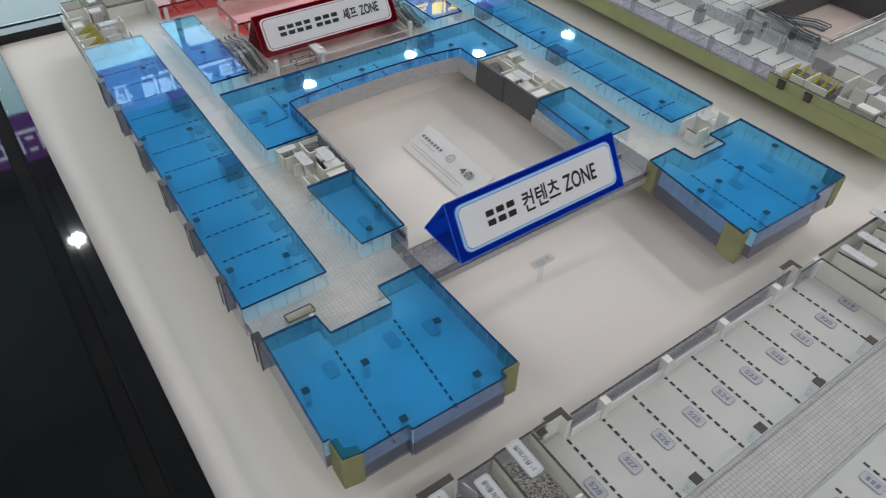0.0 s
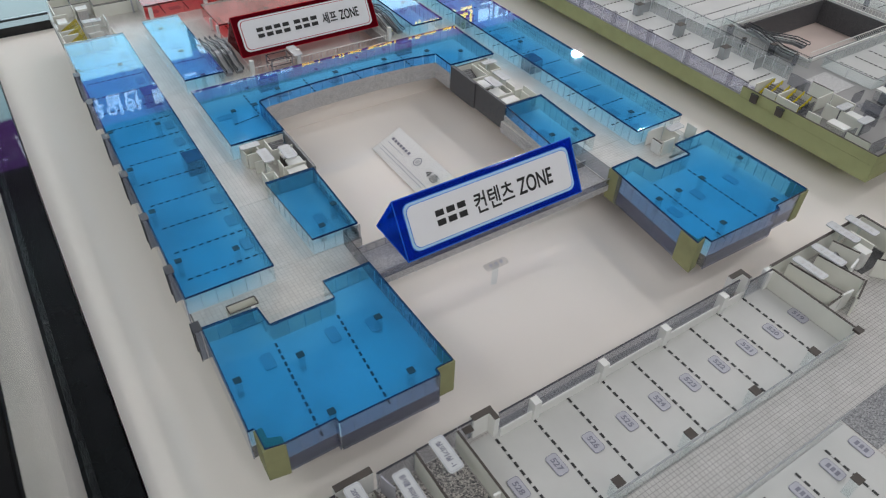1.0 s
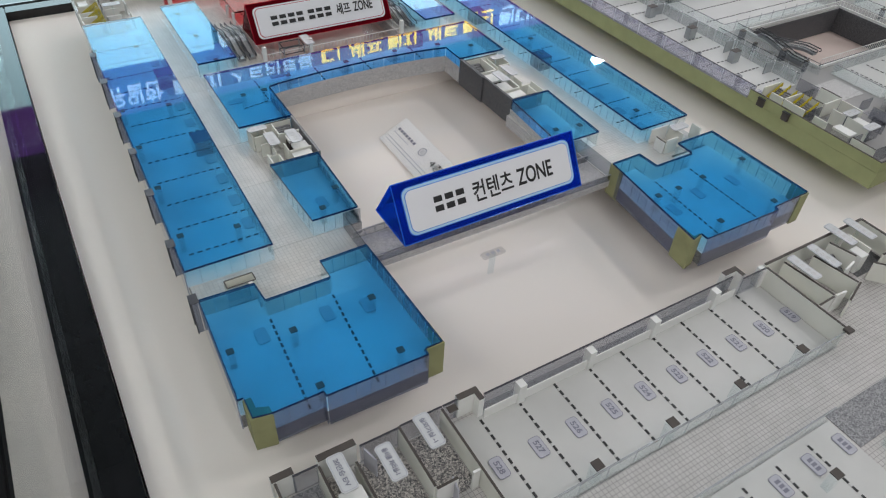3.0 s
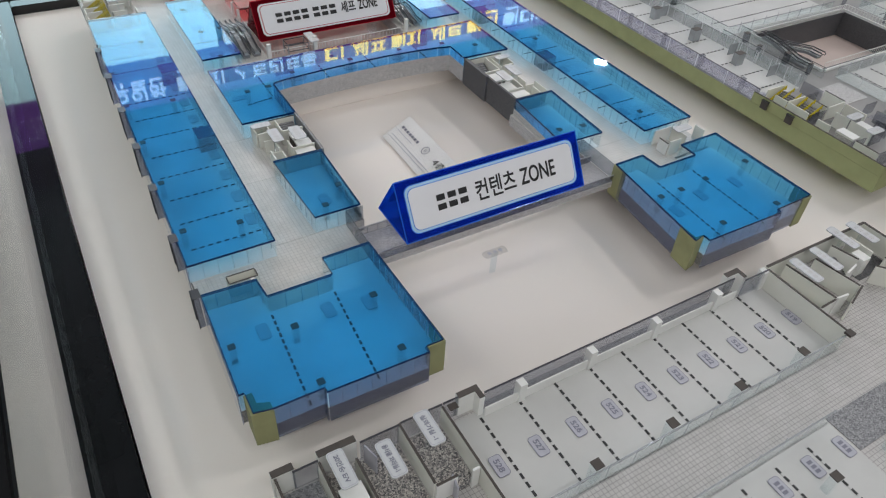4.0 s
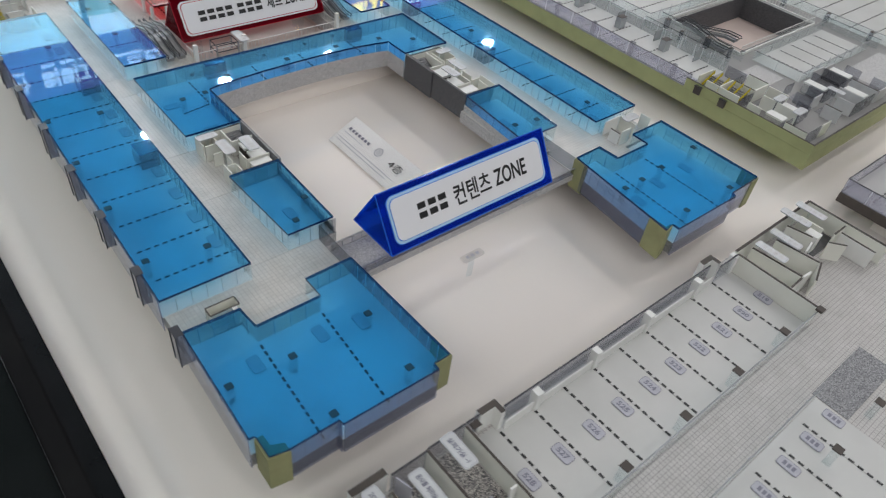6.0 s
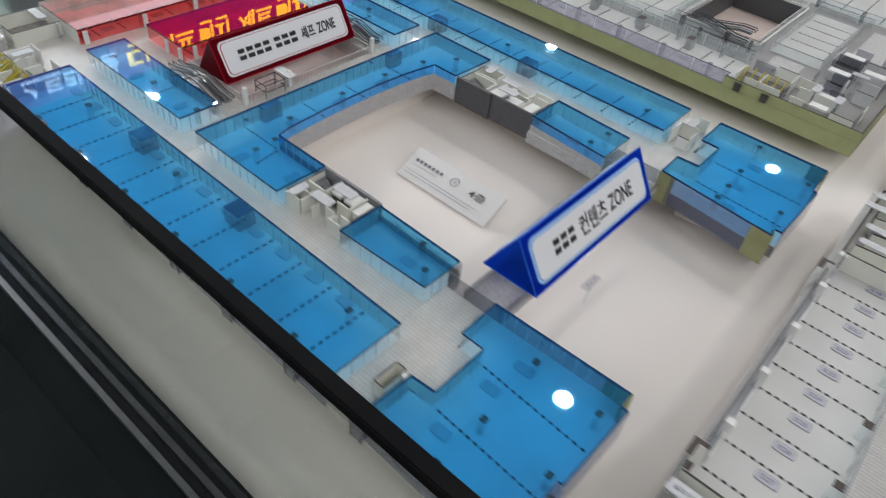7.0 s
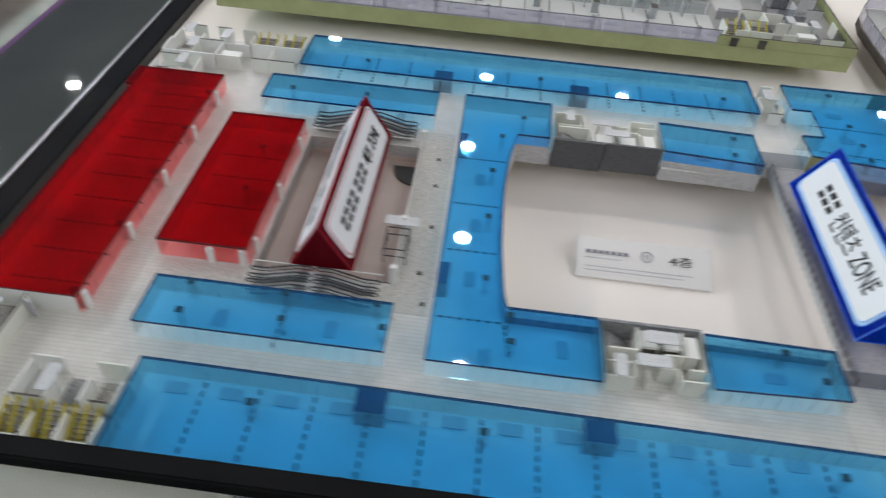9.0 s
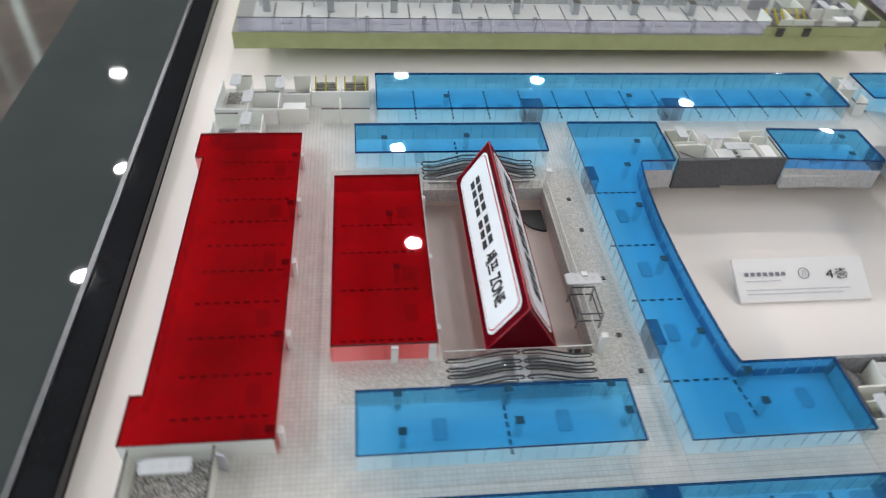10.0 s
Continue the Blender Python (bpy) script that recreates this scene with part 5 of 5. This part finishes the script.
row2 = grey_row("unit_row", "open white shop units with dashed divisions and grey tags", 0.55, 3.02, -7.6, -6.42, 0.394, 0.68, GF, tag_y=0.82)
glazed(row2, 0.55, -6.41, 3.02, -6.41, GF, GF + 0.019, "wall_clear", "edge_frost", 0.028)
for x in (0.9, 1.68, 2.46, 3.25):
    bm = bmesh.new()
    box(bm, x * D - 0.0038, -0.685, GF + 0.0006, x * D + 0.0038, -0.678, GF + 0.0205, 0)
    box(bm, x * D - 0.0042, -0.6855, GF + 0.0206, x * D + 0.0042, -0.6775, GF + 0.0216, 1)
    part("post", bm, (M["wall_clear"], M["brown"]), row2, "clear post with a brown cap")
bm = bmesh.new()
box(bm, 0.304, -0.672, GF + 0.0001, 0.40, -0.637, GF + 0.0006)
simple("granite_patch", bm, M["granite"], "dark granite patch on the front building's floor", "paving", kind="structure")

# rooms at the front building's end
ends = thing("front_core", "ivory stair, lift and machine rooms with speckled carpets", "service core", "service cores")
for x0, x1, m in ((-0.70, -0.32, "carpet"), (-0.28, 0.06, "carpet"), (-1.28, -1.0, "granite"), (-0.96, -0.74, "carpet")):
    bm = bmesh.new()
    box(bm, x0 * D, -0.545, GF + 0.0002, x1 * D, -0.486, GF + 0.0006)
    part("carpet", bm, M[m], ends)
for x0, y0, x1, y1, m, cap in ((-0.98, -4.86, -0.98, -5.5, "ivory", "brown"), (-0.72, -4.96, -0.72, -5.45, "ivory", "brown"), (-0.30, -4.84, -0.30, -5.42, "ivory", "brown"), (0.08, -4.86, 0.08, -5.95, "ivory", "brown"),
                               (-0.70, -5.46, -0.50, -5.46, "white", None), (-0.30, -5.44, -0.12, -5.44, "white", "brown"), (-1.31, -4.84, -1.31, -5.9, "ivory", "brown"), (-0.96, -5.50, -0.74, -5.50, "ivory", "brown"), (0.0, -5.46, 0.06, -5.46, "white", None)):
    wall(ends, x0, y0, x1, y1, GF + 0.0006, GT, m, 0.002, cap=cap)
glazed(ends, -1.18, -4.845, -0.98, -4.845, GF, GT), glazed(ends, -0.64, -4.85, -0.31, -4.85, SLAB, GT), glazed(ends, -0.29, -4.84, 0.09, -4.84, SLAB, GT)
for x0, x1 in ((-1.33, -1.16), (-0.97, -0.66)):
    wall(ends, x0, -4.80, x1, -4.80, SLAB, GT + 0.0005, "white", 0.006, "outer_wall", "brown")
wall(ends, -0.62, -4.88, -0.58, -5.02, GF + 0.0006, GT - 0.001, "grey_mark", 0.0012, "door_leaf")
wall(ends, -0.14, -5.40, -0.16, -5.52, GF + 0.0006, GT - 0.003, "grey_mark", 0.0012, "door_leaf")
wall(ends, -0.50, -5.46, -0.44, -5.58, GF + 0.0006, GT - 0.003, "grey_mark", 0.0012, "door_leaf")
lift_car(ends, -0.94, -5.30, -0.77, -5.14, GF + 0.0007, GT - 0.001)
stair(ends, -1.26, -5.45, -1.02, -5.05, GF + 0.0007, GF + 0.014, 8, "granite")
raised_tag(ends, -0.86, -5.02, GF, GT + 0.004, 0, 0.0135, 0.033, words="20인승 E/V")
raised_tag(ends, -0.50, -5.10, GF, GT + 0.002, 0, 0.0135, 0.033, words="음식물 처리실-1")
raised_tag(ends, -0.12, -5.00, GF, GT + 0.002, 0, 0.0135, 0.033, words="실외기실 -1")
rooms = thing("machine_rooms", "ivory machine rooms with brown capped walls and speckled carpets", "service core", "service cores")
for x0, y0, x1, y1, m, cap in ((4.07, -5.00, 4.12, -5.56, "ivory", "brown"), (3.87, -5.58, 4.10, -5.57, "white", "brown"), (4.13, -5.57, 4.28, -5.58, "white", None), (4.43, -5.08, 4.50, -5.56, "ivory", "brown"),
                               (4.20, -5.68, 4.52, -5.57, "ivory", "brown"), (4.77, -5.02, 4.84, -5.30, "ivory", "brown"), (4.92, -5.45, 5.05, -5.60, "ivory", "brown"), (4.55, -5.38, 4.74, -5.34, "white", None),
                               (5.08, -5.02, 5.08, -5.30, "ivory", None), (5.12, -5.42, 5.38, -5.42, "ivory", "brown"), (4.58, -5.05, 4.58, -5.18, "grey_mark", None), (5.22, -5.45, 5.22, -5.85, "white", "brown")):
    wall(rooms, x0, y0, x1, y1, GF + 0.0006, GT, m, 0.002, cap=cap)
for x0, y0, x1, y1, m in ((3.89, -5.54, 4.05, -5.02, "carpet"), (4.16, -5.50, 4.41, -5.10, "carpet"), (4.52, -5.50, 4.75, -5.06, "granite"), (4.88, -5.40, 5.40, -5.00, "granite_dark")):
    bm = bmesh.new()
    box(bm, x0 * D, y0 * D, GF + 0.0002, x1 * D, y1 * D, GF + 0.0006)
    part("carpet", bm, M[m], rooms)
stair(rooms, 4.62, -5.34, 4.76, -5.10, GF + 0.0007, GF + 0.015, 8, "granite")
bm = bmesh.new()
box(bm, 0.488, -0.534, GF + 0.0007, 0.500, -0.519, GT - 0.0015)
part("lift_car", bm, M["white"], rooms, "white topped lift car")
for x, y in ((4.12, -5.18), (4.46, -5.16), (4.92, -5.02), (5.20, -5.06)):
    raised_tag(rooms, x, y, GF, GT + 0.0045, 0, 0.0115, 0.036)
for x0, y0, x1, y1 in ((3.86, -4.93, 5.45, -4.93), (5.45, -4.93, 5.45, -5.9)):
    w = thing("outer_wall", "low ivory outer wall with a brown cap", "wall", "outer walls")
    wall(w, x0, y0, x1, y1, SLAB, GT, "ivory", 0.003, "panel", "brown")

# ---- olive edged building beyond ----
RF = 0.050
bm = bmesh.new()
for x0, y0, x1, y1 in ((0.6845, -0.430, 0.872, 0.575), (0.872, -0.0622, 1.60, 0.575), (0.872, -0.430, 1.60, -0.1998), (1.115, -0.1998, 1.60, -0.0622)):
    box(bm, x0, y0, 0.025, x1, y1, RF - 0.0006, 0)
simple("olive_slab", bm, M["olive_fascia"], "olive painted slab of the far model building", "floor slab", kind="structure")
bm = bmesh.new()
for x0, y0, x1, y1 in ((0.686, -0.4285, 0.872, 0.5735), (0.872, -0.062, 1.599, 0.5735), (0.872, -0.4285, 1.599, -0.200), (1.115, -0.2, 1.599, -0.062)):
    box(bm, x0, y0, RF - 0.0006, x1, y1, RF)
simple("far_floor", bm, M["floor_grey"], "pale grey floor of the far model building", "paving", kind="structure")
bm = bmesh.new()
box(bm, 0.80, -0.05, BASE, 1.58, 0.5, 0.0255)
box(bm, 0.80, -0.36, BASE, 1.58, -0.22, 0.0255)
simple("far_plinth", bm, M["board"], "recessed cream plinth of the far building", "plinth", kind="structure")
bm = bmesh.new()
box(bm, 0.86, -0.21, BASE, 1.125, -0.055, 0.007)
simple("far_well_floor", bm, M["pink_floor"], "sunken floor of the far building's well", "paving", kind="structure")
parapet = thing("olive_parapet", "olive painted parapet with dark caps and small brown niches", "parapet")
for x0, y0, x1, y1 in ((6.845, -4.30, 6.845, -2.20), (6.86, -4.29, 9.6, -4.29)):
    wall(parapet, x0, y0, x1, y1, RF + 0.0002, RF + 0.0158, "olive_fascia", 0.0022, "panel", "brown")
for y in (-2.44, -2.87):
    bm = bmesh.new()
    box(bm, 0.6795, y * D - 0.0052, RF + 0.0006, 0.6832, y * D + 0.0052, RF + 0.0118, 0)
    box(bm, 0.6788, y * D - 0.0058, RF + 0.0119, 0.6832, y * D + 0.0058, RF + 0.0130, 1)
    part("niche", bm, (M["brown"], M["dark"]), parapet, "small dark brown window niche")
far = thing("far_unit_row", "white units behind clear glass with dashed divisions", "unit row", "uncoloured unit rows")
glazed(far, 6.88, -2.25, 6.88, 5.65, RF, RF + 0.021, "wall_lilac", "wall_edge", 0.06)
glazed(far, 7.86, -2.25, 7.86, 5.0, RF, RF + 0.019, "wall_clear", "edge_frost", 0.03)
bm = bmesh.new()
box(bm, 0.690, -0.225, RF + 0.0001, 0.785, 0.55, RF + 0.0005)
part("unit_floor", bm, M["floor_pale"], far)
for k in range(19):
    y = -2.0 + 0.40 * k
    dashes(far, 6.93, y, 7.80, y, RF + 0.0003)
    share("room_tag", TAG, far, 0.715, (y - 0.2) * D, RF + 0.0005)
for k in range(9):
    y = -1.9 + 0.82 * k
    bm = bmesh.new()
    box(bm, 0.6895, y * D - 0.003, RF + 0.0005, 0.6955, y * D + 0.003, RF + 0.0208)
    part("post", bm, M["wall_smoke"], far)
for k in range(8):
    y = -1.27 + 0.94 * k
    bm = bmesh.new()
    box(bm, 0.748, y * D - 0.0055, RF + 0.0006, 0.763, y * D + 0.0055, RF + 0.0192, 1)
    box(bm, 0.748, y * D - 0.0055, RF + 0.0193, 0.763, y * D + 0.0055, RF + 0.0200, 0)
    part("shaft", bm, (M["brown"], M["edge_frost"]), far, "frosted shaft with a brown cap")
for k in range(20):
    y = -2.18 + 0.40 * k
    if k % 2:
        wall(far, 7.66, y, 7.86, y, RF + 0.0006, RF + 0.0186, "edge_frost", 0.0012, "partition")
    bm = bmesh.new()
    box(bm, 0.7845, y * D - 0.0010, RF + 0.0006, 0.7868, y * D + 0.0010, RF + 0.0192)
    part("upright", bm, M["tag_white"], far)
plant("stair_core", "ivory stair core with yellow railed flights", 6.95, -4.12, 7.75, -2.32, 2, 5, yellow=((0, 4), (0, 3)), z=RF, seed=31, skins=("ivory", "wall_smoke"), tags=((0.5, 0.2, 90), (0.6, 0.4, 90)))
plant("back_rooms", "grey and clear back rooms in the far building", 8.0, -4.1, 9.6, -3.2, 4, 2, z=RF, seed=33, skins=("wall_smoke", "tag_grey"), tags=((0.3, 0.4, 0),))
plant("back_rooms", "grey and clear back rooms in the far building", 8.1, 1.2, 9.9, 2.6, 4, 3, z=RF, seed=35, skins=("wall_smoke", "tag_grey"), tags=((0.3, 0.4, 0), (0.6, 0.7, 0)))
plant("back_rooms", "grey and clear back rooms in the far building", 8.1, 3.4, 10.2, 5.5, 4, 4, z=RF, seed=37, skins=("wall_smoke", "tag_grey"), tags=((0.5, 0.5, 0),))
for x0, x1, y0, y1 in ((8.7, 11.1, -3.1, -2.25), (11.6, 14.5, -4.0, -0.6), (8.2, 11.0, -0.45, 0.9), (11.6, 14.5, 0.3, 4.5)):
    t = thing("far_unit_row", "pale open units with dashed divisions and low clear walls", "unit row", "uncoloured unit rows")
    bm = bmesh.new()
    box(bm, x0 * D, y0 * D, RF + 0.0001, x1 * D, y1 * D, RF + 0.0005)
    part("unit_floor", bm, M["floor_pale"], t)
    if x1 - x0 > 2.6:
        n = int((y1 - y0) / 0.36)
        for k in range(1, n):
            dashes(t, x0 + 0.1, y0 + (y1 - y0) * k / n, x1 - 0.1, y0 + (y1 - y0) * k / n, RF + 0.0003)
    else:
        n = int((x1 - x0) / 0.36)
        for k in range(1, n):
            dashes(t, x0 + (x1 - x0) * k / n, y0 + 0.05, x0 + (x1 - x0) * k / n, y1 - 0.05, RF + 0.0003)
    for a, b, c, d in ((x0, y0, x1, y0), (x0, y1, x1, y1), (x0, y0 + 0.02, x0, y1 - 0.02)):
        glazed(t, a, b, c, d, RF, RF + 0.017, "wall_clear", "edge_frost", 0.03)
fr = thing("far_well_railing", "pale railing round the far building's well", "railing")
fence(fr, [(8.70, -2.02), (11.17, -2.02), (11.17, -0.60), (8.70, -0.60)], RF + 0.004, pitch=0.006, h=0.010)
fl = thing("far_well_lining", "grey lining of the far building's well", "well")
for x0, y0, x1, y1 in ((0.8725, -0.1995, 0.874, -0.0625), (1.1135, -0.1995, 1.115, -0.0625), (0.8745, -0.1995, 1.113, -0.198), (0.8745, -0.064, 1.113, -0.0625)):
    bm = bmesh.new()
    box(bm, x0, y0, 0.0075, x1, y1, RF + 0.001)
    part("well_side", bm, M["granite_dark"], fl)
for x0, y0, x1, y1 in ((8.66, -2.04, 8.66, -0.56), (11.2, -2.04, 11.2, -0.56), (8.70, -2.05, 11.16, -2.05), (8.70, -0.55, 11.16, -0.55)):
    wall(fl, x0, y0, x1, y1, RF + 0.0002, RF + 0.004, "white", 0.003, "kerb")
for x in (8.50, 8.74):
    escalator(x, *((-1.85, -0.95) if x < 8.6 else (-0.95, -1.85)), RF + 0.0045, RF + 0.0165, "grey escalator with black looped handrails in the far building")


def capped_shaft(x, y, w, h):
    """A clear duct with a brown cap."""
    t = thing("duct_shaft", "clear duct shaft with a small brown cap in the far building", "shaft", "capped shafts", (x * D, y * D, RF))
    bm = bmesh.new()
    box(bm, -w, -w * 0.8, 0.0003, w, w * 0.8, h - 0.0008)
    part("duct", bm, M["wall_smoke"], t)
    bm = bmesh.new()
    box(bm, -w, -w * 0.8, h - 0.0007, w, w * 0.8, h)
    part("cap", bm, M["brown"], t)


g = random.Random(52)
for k in range(9):
    capped_shaft(8.25 + g.uniform(-0.1, 0.1), -2.0 + 0.42 * k if k < 4 else 0.95 + 0.5 * (k - 4), g.choice((0.003, 0.0045, 0.006)), g.choice((0.016, 0.019)))
for k in range(10):
    capped_shaft(11.4 + g.uniform(-0.12, 0.12), -3.8 + 0.85 * k, g.choice((0.003, 0.004)), 0.018)
for x, y, w, d in ((8.05, -2.9, 0.55, 0.5), (8.1, 3.0, 0.5, 0.3), (10.3, 1.4, 0.9, 0.9), (10.4, 4.0, 1.0, 1.1), (9.8, -4.0, 1.4, 0.7)):
    bm = bmesh.new()
    box(bm, x * D, y * D, RF + 0.0001, (x + w) * D, (y + d) * D, RF + 0.0006)
    simple("floor_patch", bm, M["granite_light"], "speckled grey floor patch in the far building", "paving", kind="structure")
for x0, y0, x1, y1 in ((8.02, -2.2, 8.02, -0.5), (8.45, -0.52, 8.45, -2.2), (8.02, 1.0, 11.1, 1.0), (10.6, 1.1, 10.6, 3.3), (8.05, 2.8, 10.4, 2.8), (11.3, -3.2, 11.3, -2.1)):
    t = thing("clear_partition", "low clear acrylic partition in the far building", "partition", "clear partitions")
    glazed(t, x0, y0, x1, y1, RF, RF + 0.018, "wall_clear", "wall_smoke", 0.025)

# ---- corner of a third, dark based building ----
third = thing("corner_building", "uncoloured corner building with a dark brown base and lilac grey walls", "model building")
TB = [(6.62, -4.92), (8.30, -4.94), (8.75, -5.05), (9.15, -5.30), (9.20, -9.0), (6.62, -9.0)]
bm = bmesh.new()
prism(bm, dm(TB), 0.024, 0.0375)
part("base", bm, M["brown"], third)
bm = bmesh.new()
prism(bm, dm([(x + (0.02 if x < 7 else -0.02), y + (-0.02 if y > -6 else 0.02)) for x, y in TB]), 0.0375, 0.0385)
part("unit_floor", bm, M["floor_far"], third)
bm = bmesh.new()
box(bm, 0.70, -0.86, BASE, 0.88, -0.54, 0.0241)
part("plinth", bm, M["board"], third)
for (x0, y0), (x1, y1) in zip(TB[:4], TB[1:5]):
    glazed(third, x0, y0 - 0.01, x1, y1 - 0.01, 0.0386, 0.060, "wall_lilac", "wall_edge", 0.03)
glazed(third, 6.63, -8.95, 6.63, -4.94, 0.0386, 0.060, "wall_lilac", "wall_edge", 0.03)
for k in range(9):
    dashes(third, 6.75, -5.3 - 0.4 * k, 7.9, -5.3 - 0.4 * k, 0.0384)
wall(third, 7.95, -5.1, 7.95, -8.8, 0.0386, 0.058, "ivory", 0.0017)
wall(third, 8.0, -5.6, 9.0, -5.6, 0.0386, 0.058, "ivory", 0.0017)
